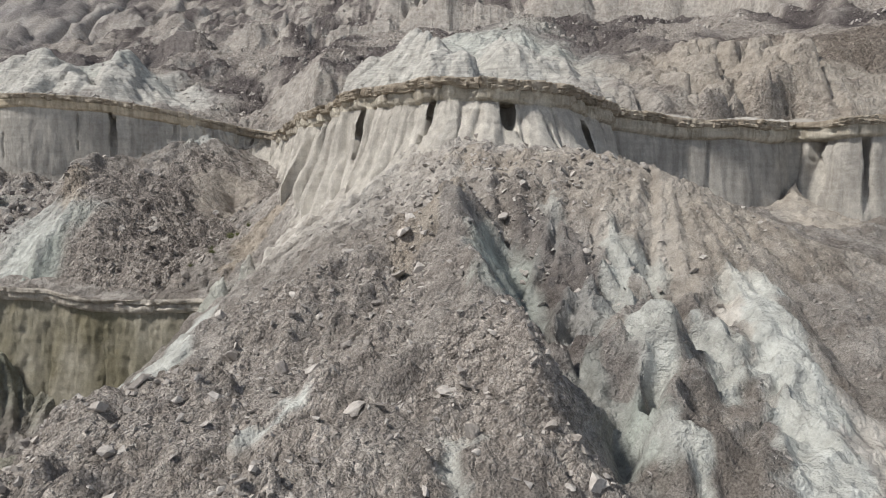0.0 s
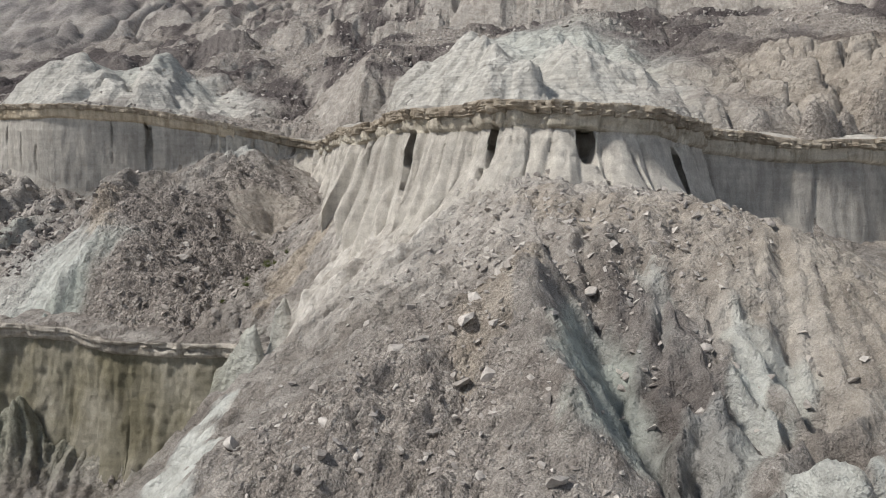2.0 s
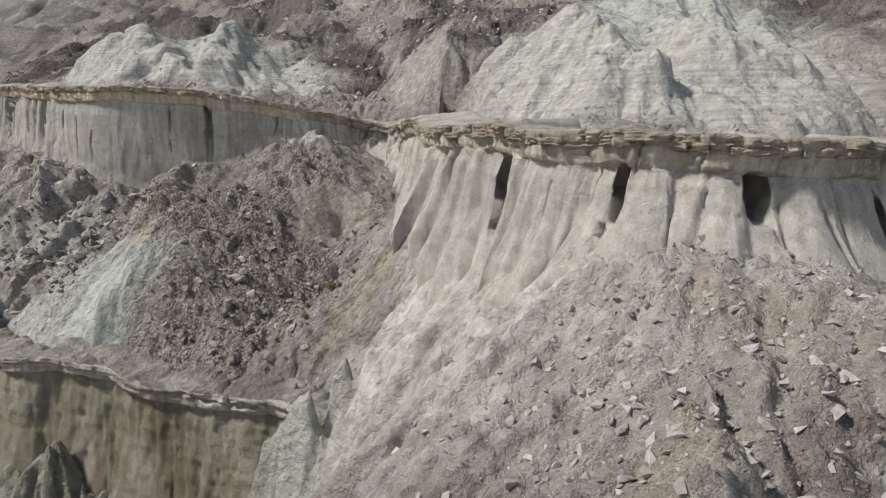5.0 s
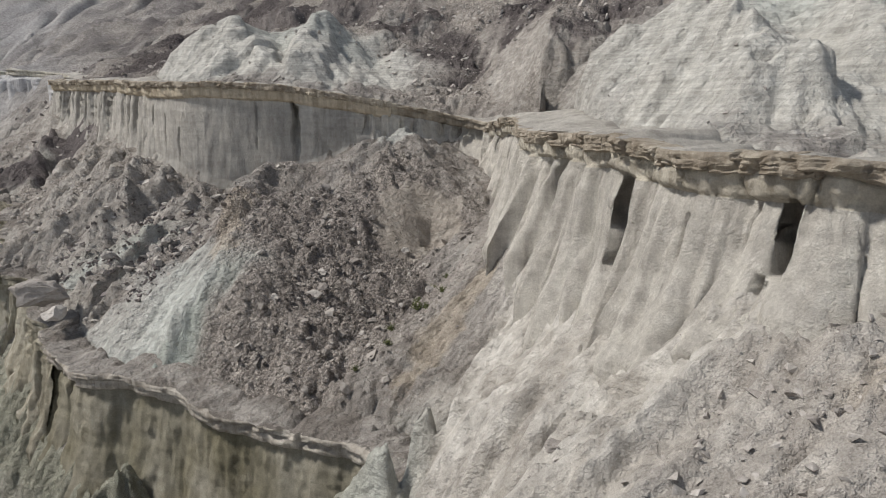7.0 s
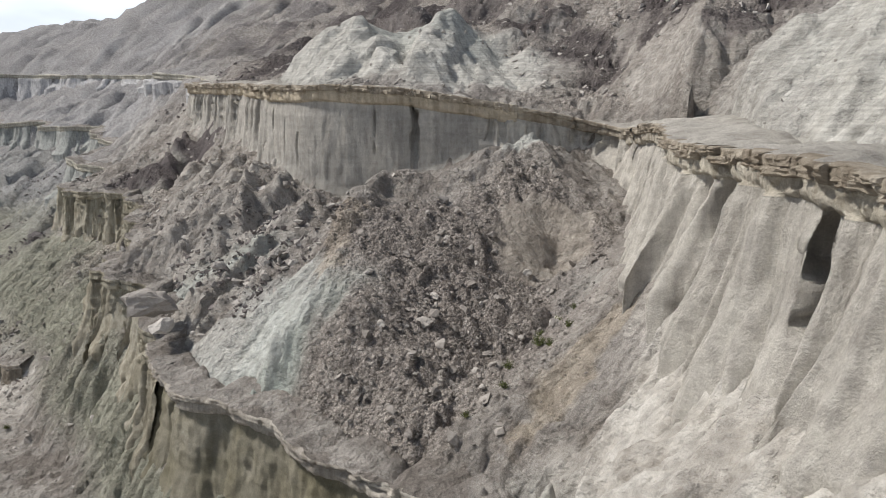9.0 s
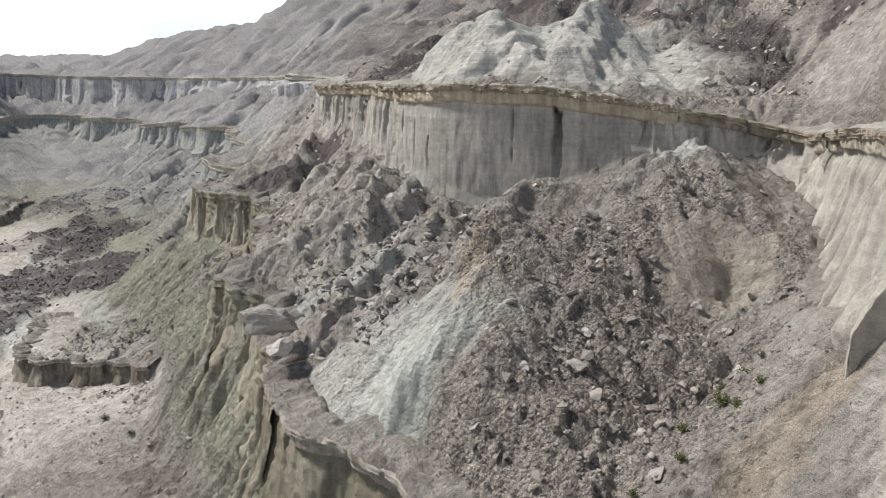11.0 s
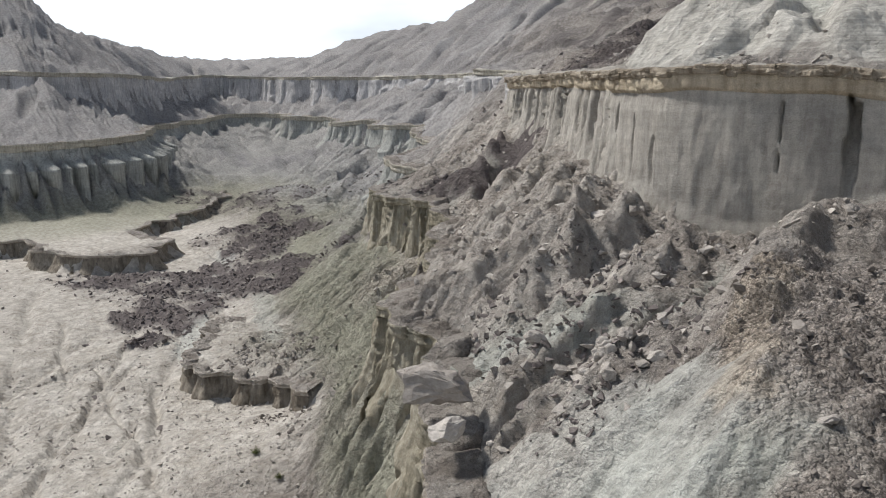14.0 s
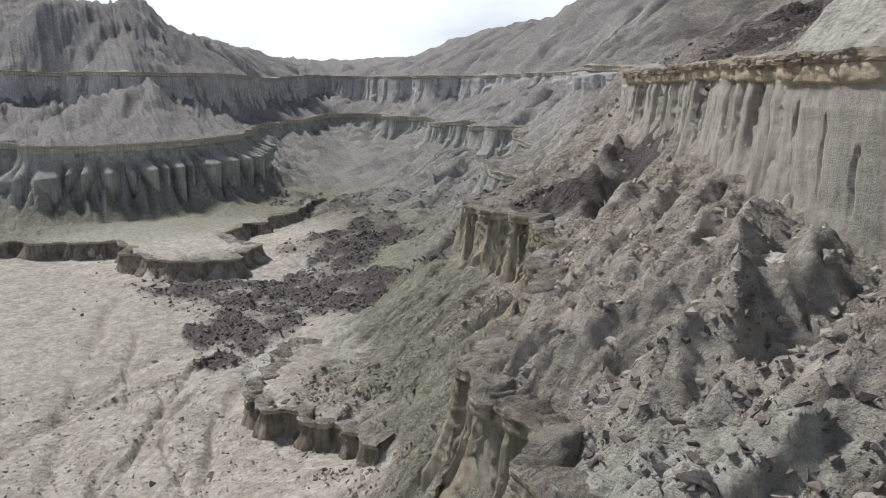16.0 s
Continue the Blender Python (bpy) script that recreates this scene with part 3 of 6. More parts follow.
# what the ground is made of: rubble, green clay, pale silt, olive clay (0 to 1 each)
wx, wy = X + 1.6 * fbm(X / 5, Y / 5, 3, 40), Y + 1.6 * fbm(X / 5, Y / 5, 3, 50)
rubble = np.maximum.reduce([
    blob(wx, wy, -22.5, 61, 5.6, 10.5, -15), blob(wx, wy, -24.5, 73, 4.4, 6, 0) * 0.95, blob(wx, wy, -29.5, 66, 4.5, 7, -15) * 0.9, blob(wx, wy, -20, 73, 2.5, 6, 0) * 0.7, blob(wx, wy, -47, 70, 16, 5.5, 18) * 0.4,
    blob(wx, wy, -3.5, 23, 4.2, 7, 0) * 0.6, blob(wx, wy, -7, 15, 7, 6, 0) * 0.7, blob(wx, wy, 2, 17, 2.4, 3.5, 0) * 0.8, blob(wx, wy, 0.2, 36, 3.2, 5, 0) * 0.35,
    blob(wx, wy, -72, 89, 16, 8, 30) * 0.8, blob(wx, wy, 21, 60, 12, 8, 20) * 0.55, blob(wx, wy, -18, 104, 5, 14, 0) * 0.8, blob(wx, wy, -65, 130, 34, 22, 30), smooth(4, 10, -DU) * (np.abs(DU) < 44) * 0.55, smooth(36, 44, Z) * 0.6 * (np.abs(DU) > 44),
    blob(wx, wy, -118, 150, 30, 16, 30) * 0.5])
dark = np.maximum.reduce([blob(wx, wy, -126, 79, 25, 7.0, 33, 0.5), blob(wx, wy, -152, 99, 15, 6, 30, 0.5) * 0.5, blob(wx, wy, -186, 118, 40, 9, 27, 0.5) * 0.3, blob(wx, wy, -240, 145, 30, 9, 25, 0.5) * 0.3, blob(wx, wy, 3.9, 25, 2.0, 7, 0) * 0.5, blob(wx, wy, -111, 63.5, 3, 2, 0, 0.5), blob(wx, wy, -23, 66, 6, 12, -8) * 0.35, blob(wx, wy, -29.5, 66, 4.5, 7, -15) * 0.35, blob(wx, wy, -79, 96, 14, 6, 32) * 0.6, blob(wx, wy, -50, 71, 16, 7, 22, 0.5) * 0.08, blob(wx, wy, -65, 132, 26, 16, 30) * 0.8])
green = 0.9 * np.maximum.reduce([
    blob(wx, wy, 3.9, 25, 1.8, 7.5, 0), blob(wx, wy, 5.2, 18, 2.2, 5, 0) * 0.8, blob(wx, wy, -32.4, 57.2, 5.4, 3.4, 28), blob(wx, wy, -47, 63.5, 8, 2.4, 25) * 0.7, blob(wx, wy, 8, 22, 2.6, 6, 0) * 0.45,
    blob(wx, wy, 8, 86, 11, 14, 0) * 0.75, blob(wx, wy, -46, 100, 9, 6, 0) * 0.55, blob(wx, wy, -16, 47, 3, 4, 0) * 0.5, blob(wx, wy, -85, 90, 10, 5, 10) * 0.5])
below_lower = smooth(0.0, 1.0, DL) * (1 - smooth(28, 44, DL))
olive = below_lower * smooth(2.2, 6, Z) * smooth(-12, -20, X)
pale = np.maximum.reduce([
    blob(wx, wy, -3, 45, 6, 6, -40), blob(wx, wy, -5, 42, 11, 7.5, -35, 0.5) * 0.85, blob(wx, wy, -9, 54, 4.5, 10, -20), blob(wx, wy, 2, 38, 5, 5, 0) * 0.6, blob(wx, wy, 10, 34, 7, 5, -20, 0.5) * 0.4, blob(wx, wy, 11.3, 21.5, 1.7, 6.5, 0), blob(wx, wy, 8.6, 29, 2.2, 2.5, 0) * 0.6, blob(wx, wy, -14, 46, 3.5, 5, -30) * 0.7,
    (1 - smooth(2.0, 4.5, Z)) * smooth(-60, -75, X) * 0.88, blob(wx, wy, -1, 66, 8, 14, 0) * 0.9, blob(wx, wy, -47, 92, 12, 6, 0) * 0.6, blob(wx, wy, -16, 68, 3, 8, -15) * 0.5])
terrace = blob(X, Y, -176, 72, 22, 30, 0) * (1 - smooth(5, 8, Z))


def streak(x, y, *line):
    """1 along a line of the plan (x, y, half width), 0 off it, with a ragged rim."""
    out = np.zeros(x.shape)
    for (ax, ay, aw), (bx, by, bw) in zip(line[:-1], line[1:]):
        t = np.clip(((x - ax) * (bx - ax) + (y - ay) * (by - ay)) / ((bx - ax) ** 2 + (by - ay) ** 2), 0, 1)
        out = np.maximum(out, 1 - smooth(0.65, 1.25, np.hypot(x - ax - t * (bx - ax), y - ay - t * (by - ay)) / (aw + t * (bw - aw))))
    return out


vx, vy = X + 0.7 * fbm(X / 1.6, Y / 1.6, 3, 44), Y + 0.7 * fbm(X / 1.6, Y / 1.6, 3, 54)
white = np.maximum.reduce([
    streak(vx, vy, (11.2, 27.4, 0.5), (11.8, 24, 1.3), (10.6, 20, 1.5), (9.6, 16.5, 1.7), (9.5, 12, 2)), streak(vx, vy, (7.6, 28.6, 0.9), (8, 26, 1.0), (7.2, 23.5, 0.7)) * 0.5,
    streak(vx, vy, (5.0, 24.6, 0.6), (6.2, 21.6, 1.0), (6.6, 18.6, 0.8)) * 0.3, streak(vx, vy, (5.6, 17.5, 0.5), (5.2, 15.2, 0.6)), streak(vx, vy, (0.2, 15, 0.3), (-0.4, 12.6, 0.3)) * 0.9,
    streak(vx, vy, (-6.2, 20.6, 0.3), (-4, 20.4, 0.45), (-2.6, 21.4, 0.3)) * 0.7, streak(vx, vy, (-15, 48, 1.2), (-16.2, 44, 1.4), (-16.5, 38, 1.0)) * 0.8,
    streak(vx, vy, (-31, 60.4, 0.9), (-34.5, 57.6, 1.5), (-37.5, 56.4, 0.9)), streak(vx, vy, (-28.4, 57.6, 0.5), (-29.8, 54.6, 0.9)) * 0.8, streak(vx, vy, (-32.4, 58.4, 0.4), (-33, 54.5, 0.7)) * 0.6,
    streak(vx, vy, (-42, 63.4, 0.7), (-46, 62.8, 0.9), (-49, 63.6, 0.8)) * 0.6, streak(vx, vy, (-37, 72, 0.8), (-35.6, 68.6, 0.7)) * 0.7, streak(vx, vy, (-26.6, 83.6, 1.4), (-27.4, 80, 1.0)) * 0.8,
    streak(vx, vy, (-17.6, 66, 1.6), (-19.4, 70, 1.8)) * 0.35, streak(vx, vy, (-104, 66, 1.5), (-124, 77, 1.5), (-150, 90, 2)) * 0.8, streak(vx, vy, (-92, 72, 1.2), (-112, 80, 1.5), (-140, 98, 2)) * 0.6])


def patch(x, y, rim, *corners):
    """1 inside a many-sided patch of the plan, 0 outside, with a rim of the given softness."""
    xs, ys = [c[0] for c in corners], [c[1] for c in corners]
    m = (x > min(xs) - 2) & (x < max(xs) + 2) & (y > min(ys) - 2) & (y < max(ys) + 2)
    px, py = x[m], y[m]
    ins, dd = np.zeros(px.shape, bool), np.full(px.shape, 1e9)
    for (ax, ay), (bx, by) in zip(corners, corners[1:] + corners[:1]):
        if ay != by:
            ins ^= ((ay > py) != (by > py)) & (px < (bx - ax) * (py - ay) / (by - ay) + ax)
        t = np.clip(((px - ax) * (bx - ax) + (py - ay) * (by - ay)) / ((bx - ax) ** 2 + (by - ay) ** 2), 0, 1)
        dd = np.minimum(dd, np.hypot(px - ax - t * (bx - ax), py - ay - t * (by - ay)))
    out = np.zeros(x.shape)
    out[m] = smooth(-rim, rim, np.where(ins, dd, -dd))
    return out


NOSE = blob(X, Y, 5, 22, 12, 12, 0, 0.1)
green, white = green * (1 - NOSE), white * (1 - NOSE)
deep_green = np.maximum(patch(vx, vy, 0.35, (0.8, 26.2), (1.2, 28.6), (2.2, 29.8), (3.4, 29), (3.9, 27.4), (3.9, 24.6), (3.4, 23.2), (1.6, 23)), patch(vx, vy, 0.35, (2.6, 18.4), (3.4, 21.6), (4.4, 21.4), (5.6, 19), (5.4, 16.8), (4.2, 16), (3.2, 15.8)))
pale_green = np.maximum.reduce([
    patch(vx, vy, 0.25, (5.6, 27.2), (7.2, 30), (8.4, 28.8), (7.8, 26.6), (6.4, 25.4)), patch(vx, vy, 0.25, (3.9, 24.2), (4.8, 26.6), (5.7, 26.4), (5.8, 24.4), (4.8, 22.6)),
    patch(vx, vy, 0.25, (5.2, 22), (6.2, 23), (7.4, 22.4), (7.2, 20.4), (5.8, 19.4)), patch(vx, vy, 0.25, (7.4, 22), (8.6, 24), (9.6, 23), (9.2, 20.6), (8.2, 20)), patch(vx, vy, 0.3, (4.4, 32), (5.0, 32.6), (5.2, 29.6), (4.6, 28.6)),
    patch(vx, vy, 0.25, (5.0, 17.2), (5.8, 18), (6.4, 16.4), (5.6, 15.4)), patch(vx, vy, 0.2, (-0.5, 12.8), (0.1, 15.2), (0.5, 15), (0.1, 12.6))])
bright = np.maximum.reduce([
    patch(vx, vy, 0.25, (11.2, 28.4), (12.4, 26.6), (12.6, 24.6), (12, 22.4), (11.3, 20), (10.4, 17.4), (9.8, 13), (8, 13), (8, 16.2), (8.8, 19), (9.6, 21.8), (10.2, 24)),
    patch(vx, vy, 0.15, (-4.9, 15.8), (-4.2, 16.6), (-3.2, 17.2), (-3.1, 16.8), (-4, 16)), patch(vx, vy, 0.3, (-9.2, 17.8), (-11.6, 24), (-12.6, 33.6), (-11.6, 34), (-9.4, 27), (-8.2, 20))])
pale_slope = patch(vx, vy, 0.4, (-38.4, 60.6), (-35.9, 61.8), (-32.6, 62.6), (-30.4, 59.4), (-30, 57), (-31.6, 55.2), (-35, 54.6), (-39.6, 55.6), (-41, 57.4))
white = np.maximum(white * (1 - blob(X, Y, -34, 58, 9, 6, 20, 0.1)), 0.8 * pale_slope)
green = np.maximum.reduce([green, 0.9 * patch(vx, vy, 0.2, (-33.2, 56.6), (-31, 57.4), (-30.3, 56.6), (-30.6, 55.2), (-33, 55.2)), 0.6 * patch(vx, vy, 0.5, (-47.6, 67), (-45.2, 67.8), (-40.6, 65), (-41.5, 62.6), (-45, 63.4)), 0.7 * patch(vx, vy, 0.4, (-37.4, 65), (-39.4, 72.4), (-37.8, 71.8), (-36.4, 65))])
green = np.maximum.reduce([green, deep_green, 0.45 * pale_green])
white = np.maximum.reduce([white, 0.8 * pale_green, bright])
sand = np.maximum(patch(vx, vy, 0.5, (-25.4, 72), (-24, 74.6), (-21.8, 76), (-19.8, 76), (-18.6, 73), (-20.2, 69.6), (-22.6, 68.2), (-24, 69.2)), patch(vx, vy, 0.8, (25.4, 56), (28, 56), (29.6, 50), (27, 47), (23, 47.4)))
rubble, pale = rubble * (1 - 0.9 * sand), np.maximum(pale, 0.6 * sand)
tan = np.maximum.reduce([0.35 * sand, 0.4 * blob(wx, wy, 30, 66, 14, 12, 0, 0.5), 0.7 * streak(vx, vy, (-12.6, 62, 0.7), (-15, 57.6, 1.1), (-16.4, 54, 0.9)), 0.5 * streak(vx, vy, (0.6, 33, 0.6), (-0.6, 30, 1.0), (-1.6, 27, 0.7)), 0.4 * streak(vx, vy, (1, 38, 1.0), (4, 36, 1.4), (8, 35, 1.0)), 0.5 * streak(vx, vy, (-33.4, 66, 0.8), (-32.4, 63, 1.0), (-31, 60, 0.7)), 0.35 * blob(wx, wy, 12, 33, 7, 5, -20, 0.5)])
# far slopes: less rubble and crust, blue-grey haze tinted into their colour
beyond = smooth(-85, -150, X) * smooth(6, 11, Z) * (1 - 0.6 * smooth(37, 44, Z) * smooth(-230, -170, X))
mounds = np.maximum(blob(wx, wy, 3, 72, 14, 24, 0), blob(wx, wy, -46, 95, 17, 12, 10, 0.2)) * smooth(2.0, 4.0, -DU) * (DU > -60)
pale = np.maximum(pale, 0.85 * mounds)
rubble = rubble * (1 - 0.9 * mounds)
dark = np.maximum(dark, patch(wx, wy, 1.2, (-121, 60.4), (-135, 71), (-146, 86), (-160, 100), (-172, 110), (-156, 111), (-136, 96), (-118, 79), (-111, 68)))
dark = np.clip(dark * np.where(X < -75, 0.4 + 2.2 * smooth(-0.35, 0.3, fbm(X / 7, Y / 5, 3, 362)), 1.0), 0, 1)
nose_top = blob(wx, wy, 2, 35.5, 6.5, 5.5, 0)
pale, rubble = pale * (1 - 0.3 * nose_top), np.maximum(rubble, 0.3 * nose_top)
rubble = np.maximum(rubble * (1 - 0.6 * beyond), 0.2 * smooth(-100, -130, X) * smooth(9, 13, Z))
white = np.maximum(white, 0.45 * mounds)
rubble = rubble * (1 - 0.9 * white)
pale = np.maximum(pale, terrace)


def cellwave(s, size, seed):
    """Wedges along a run: 0 in sharp gullies, near 0.5 on the crests between, of uneven width."""
    u = s / size
    i = np.floor(u)
    best = np.full(np.shape(u), 9.0)
    for k in (-1, 0, 1, 2):
        best = np.minimum(best, np.abs(u - (i + k + 0.8 * (hash01(i + k, i * 0, seed) - 0.5))))
    return best


def clods(x, y, size, seed):
    """Broken blocks: a random height for each and 0 along the joints between them."""
    u, v = x / size, y / size
    i, j = np.floor(u), np.floor(v)
    f1, f2, own = np.full(u.shape, 9.0), np.full(u.shape, 9.0), np.zeros(u.shape)
    for a in (-1, 0, 1):
        for b in (-1, 0, 1):
            d = np.hypot(u - (i + a + hash01(i + a, j + b, seed)), v - (j + b + hash01(i + a, j + b, seed + 1)))
            near = d < f1
            f2 = np.where(near, f1, np.minimum(f2, d))
            own = np.where(near, hash01(i + a, j + b, seed + 2), own)
            f1 = np.where(near, d, f1)
    return own * smooth(0.02, 0.3, f2 - f1)


def rills(g, box, h, grain, steps, seed):
    """Marks drawn out down the slope of a relief, as running water leaves them (mean 0, about 1 high)."""
    x0, y0, x1, y1 = box
    gx, gy = np.meshgrid(np.arange(x0, x1, h), np.arange(y0, y1, h))
    zz = sample(g, gx, gy)
    for _ in range(3):
        zz[1:-1, 1:-1] = 0.2 * (zz[1:-1, 1:-1] + zz[:-2, 1:-1] + zz[2:, 1:-1] + zz[1:-1, :-2] + zz[1:-1, 2:])
    dy, dx = np.gradient(zz)
    ln = np.hypot(dx, dy) + 1e-6
    dx, dy = dx / ln, dy / ln
    seedling = perlin(gx / grain, gy / grain, seed) + 0.6 * perlin(gx / grain * 2.3, gy / grain * 2.3, seed + 1)
    ny, nx = zz.shape
    jj, ii = np.meshgrid(np.arange(nx, dtype=float), np.arange(ny, dtype=float))
    total = seedling.copy()
    for way in (1, -1):
        a, b = jj.copy(), ii.copy()
        for k in range(steps):
            p, q = np.clip(a + 0.5, 0, nx - 1).astype(int), np.clip(b + 0.5, 0, ny - 1).astype(int)
            a, b = a + way * dx[q, p], b + way * dy[q, p]
            p, q = np.clip(a + 0.5, 0, nx - 1).astype(int), np.clip(b + 0.5, 0, ny - 1).astype(int)
            total += seedling[q, p] * (1 - k / steps)
    total -= total.mean()
    return x0, y0, h, total / total.std() * np.clip(ln / h * 1.6, 0, 1)


RILL = rills(gh, (-111, 4, 51, 134), 0.25, 0.9, 30, 410)
RILL_BIG = rills(gh, (-111, 4, 51, 134), 0.4, 2.4, 26, 440)
RILL_FINE = rills(gq, (-69, 8, 18, 84), 0.16, 0.40, 20, 420)
RILL_SLOPE = rills(g2, (-345, 20, -92, 190), 0.7, 1.9, 26, 450)
RILL_FAR = rills(g2, (-460, -40, 120, 330), 1.2, 2.6, 30, 430)

# roughness of the ground
floor_flat = (1 - smooth(0.8, 2.6, Z)) * smooth(-55, -75, X)
rough = (1 - 0.9 * floor_flat) * (1 - 0.75 * terrace) * (1 - 0.8 * sand) * (1 - 0.7 * pale_slope)
by_upper, by_lower = np.abs(DU) < 44, np.abs(DL) < 44
far = smooth(90, 180, np.hypot(X, Y - 40))
apron = np.where(by_upper, smooth(0.1, 0.8, DU) * (1 - smooth(5, 12, DU)), 0) * np.clip(pale * 1.2, 0, 1) * (1 - 0.5 * nose_top)
hill = np.where(by_upper, smooth(2, 6, -DU), smooth(34, 42, Z))
between = np.where(by_lower & (DL < 0), smooth(0.6, 2.5, -DL), 0) * smooth(-33, -38, X) * (Z < 30) * np.where(by_upper, DU > 0, 1)
knobs = np.maximum(blob(wx, wy, 6.6, 23, 4.2, 9, 0), blob(wx, wy, 3, 33, 5, 5, 0) * 0.5)
crumble = np.clip(np.maximum.reduce([rubble, 0.85 * between, 0.6 * knobs, 0.3 + 0 * X]) * (1 - 0.85 * apron) * (1 - 0.85 * np.maximum(green, white)) * (1 - 0.1 * hill) * rough, 0, 1)
calm = (1 - 0.7 * apron) * rough * (1 - 0.55 * np.maximum(green, white) * (1 - knobs)) * (1 - 0.93 * mounds) * (1 - 0.7 * olive)
Z = Z + calm * (0.25 + 0.5 * far) * fbm(X / 7, Y / 7, 3, 1)
inside = (X > -110) & (X < 50) & (Y > 5) & (Y < 133)
fine_in = (X > -68) & (X < 17) & (Y > 9) & (Y < 83)
rill = np.where(inside, sample(RILL, X, Y), 0)
rill_fine = np.where(fine_in, sample(RILL_FINE, X, Y), 0)
rill_far = sample(RILL_FAR, X, Y) * np.where(inside, 0.45, 1.0)
rill_big = np.where(inside, sample(RILL_BIG, X, Y), 0)
Z = Z + rough * (0.24 * rill_big * (0.5 + 0.8 * between) * (1 - 0.5 * apron) * (1 - 0.6 * rubble) + 0.17 * rill * (1 - 0.4 * rubble) * (1 - 0.2 * hill + 1.0 * between) + 0.10 * apron * rill + 0.13 * np.sign(rill_fine) * np.abs(rill_fine) ** 0.8 * (1 - 0.5 * rubble) * (1 - 0.5 * mounds) * (1 + 1.4 * olive) + 0.9 * (np.abs(rill_far) - 0.75) * (0.05 + 0.14 * far + 0.12 * hill * (1 - mounds)))
Z = Z + far * calm * (0.5 * fbm(X / 2.6, Y / 2.6, 3, 27) + 1.7 * (ridged(wx / 9, wy / 9, 4, 28, 0.6) - 0.7))
Z = Z + calm * (ridged(wx / 3.4, wy / 3.4, 4, 9) - 0.72) * (0.38 + 0.1 * between + 0.9 * far)
su = SU + 0.9 * fbm(X / 4, Y / 4, 3, 60)
facet = np.where(by_upper, smooth(1.5, 9, -DU) * (1 - smooth(24, 42, -DU)), 0)
facet = facet * (1 - blob(X, Y, -14, 80, 6, 9, 0)) * np.clip(mounds * 0.9 + 0.25 * smooth(-120, -95, X), 0, 1)
Z = Z + facet * ((cellwave(su, 6.5, 70) - 0.34) * 1.6 + (cellwave(su, 2.2, 71) - 0.3) * 0.9) * (1 - 0.4 * smooth(10, 22, -DU))
heights = smooth(33, 42, Z) * np.where(by_upper, smooth(24, 42, -DU), 1.0)
Z = Z + heights * ((ridged(wx / 34, wy / 34, 3, 80) - 0.75) * (11 - 4 * far) + (ridged(wx / 9, wy / 9, 4, 84) - 0.7) * (4 - 2.4 * far))
Z = Z + apron * 0.9 * np.exp(-np.clip(DU, 0, 30) / 2.0)
Z = Z + apron * ((cellwave(su * 1.0, 2.3, 72) - 0.27) * 1.1 * smooth(0.5, 4.0, DU) + (cellwave(su, 0.6, 73) - 0.27) * 0.35)
sl = SL + 0.5 * fbm(X / 5, Y / 5, 2, 33)
near_side = smooth(-112, -96, X)
side_in = (X > -344) & (X < -93) & (Y > 21) & (Y < 189)
flute = np.where(by_lower, (cellwave(sl, 1.7, 90) - 0.27) * (0.9 + 1.7 * smooth(-45, -60, X)) * near_side, 0) + np.where(side_in, sample(RILL_SLOPE, X, Y), 0) * 1.0 * (1 - near_side) + np.where(by_lower, (cellwave(sl + 2.0 * fbm(X / 12, Y / 12, 2, 34), 5.0, 91) - 0.27) * 5.5 * (1 - near_side) + (cellwave(sl + 1.2 * fbm(X / 6, Y / 6, 2, 35), 1.9, 92) - 0.27) * 2.4 * (1 - near_side), 0)
flute = flute * np.maximum(near_side, smooth(5.5, 10.5, skin(X, Y)))
Z = Z + olive * flute * smooth(0.4, 3.5, DL) * (1 - smooth(16, 32, DL))
fan = np.where(by_upper & (DU > 0), smooth(0.5, 4, DU) * (1 - smooth(18, 34, DU)), 0) * smooth(-120, -170, X) * np.where(by_lower, smooth(0.5, 3, -DL), 1.0)
Z = Z + fan * ((cellwave(SU + 2.0 * fbm(X / 12, Y / 12, 2, 36), 5.0, 93) - 0.27) * 5.0 + (cellwave(SU, 1.8, 94) - 0.27) * 1.4)
core = (X > -114) & (X < 60) & (Y > 4) & (Y < 135)
cx, cy = wx[core] * 0.5 + X[core] * 0.5, wy[core] * 0.5 + Y[core] * 0.5
outcrop = blob(wx, wy, 27, 66, 11, 10, 0) * hill
lump = (clods(cx, cy, 2.6, 301) - 0.4) * (0.2 + 2.2 * outcrop[core]) + (clods(cx + 0.3 * cy, cy, 1.15, 311) - 0.4) * 0.32 + (clods(cx, cy, 0.5, 321) - 0.4) * 0.17
billow = 0
for o, amp in enumerate((1.0, 0.55, 0.32, 0.2)):
    billow = billow + amp * (np.abs(perlin(cx * 2 ** o / 1.9 + 3.1 * o, cy * 2 ** o / 1.9 - 7.7 * o, 380 + o)) - 0.27)
heap = np.clip(np.maximum.reduce([between, 0.8 * rubble, 0.25 + 0 * X]), 0, 1) * rough * (1 - 0.95 * apron) * (1 - 0.95 * mounds) * (1 - 0.75 * np.maximum(green, white)) * (1 - 0.6 * olive) * (1 - 0.35 * hill)
heap = heap * (0.35 + 0.65 * smooth(-0.3, 0.4, fbm(X / 4, Y / 4, 2, 390)))
Z[core] += (0.45 - 0.2 * between[core]) * billow * heap[core]
Z[core] += lump * np.maximum(crumble[core], outcrop[core]) * (1 - 0.95 * mounds[core])
Z[core] += 0.30 * (ridged(cx / 1.4, cy / 1.4, 4, 341, 0.62) - 0.7) * np.maximum(crumble, 0.25 * rough)[core] * 1.6 * (1 - 0.92 * apron[core]) * (1 - 0.9 * mounds[core])
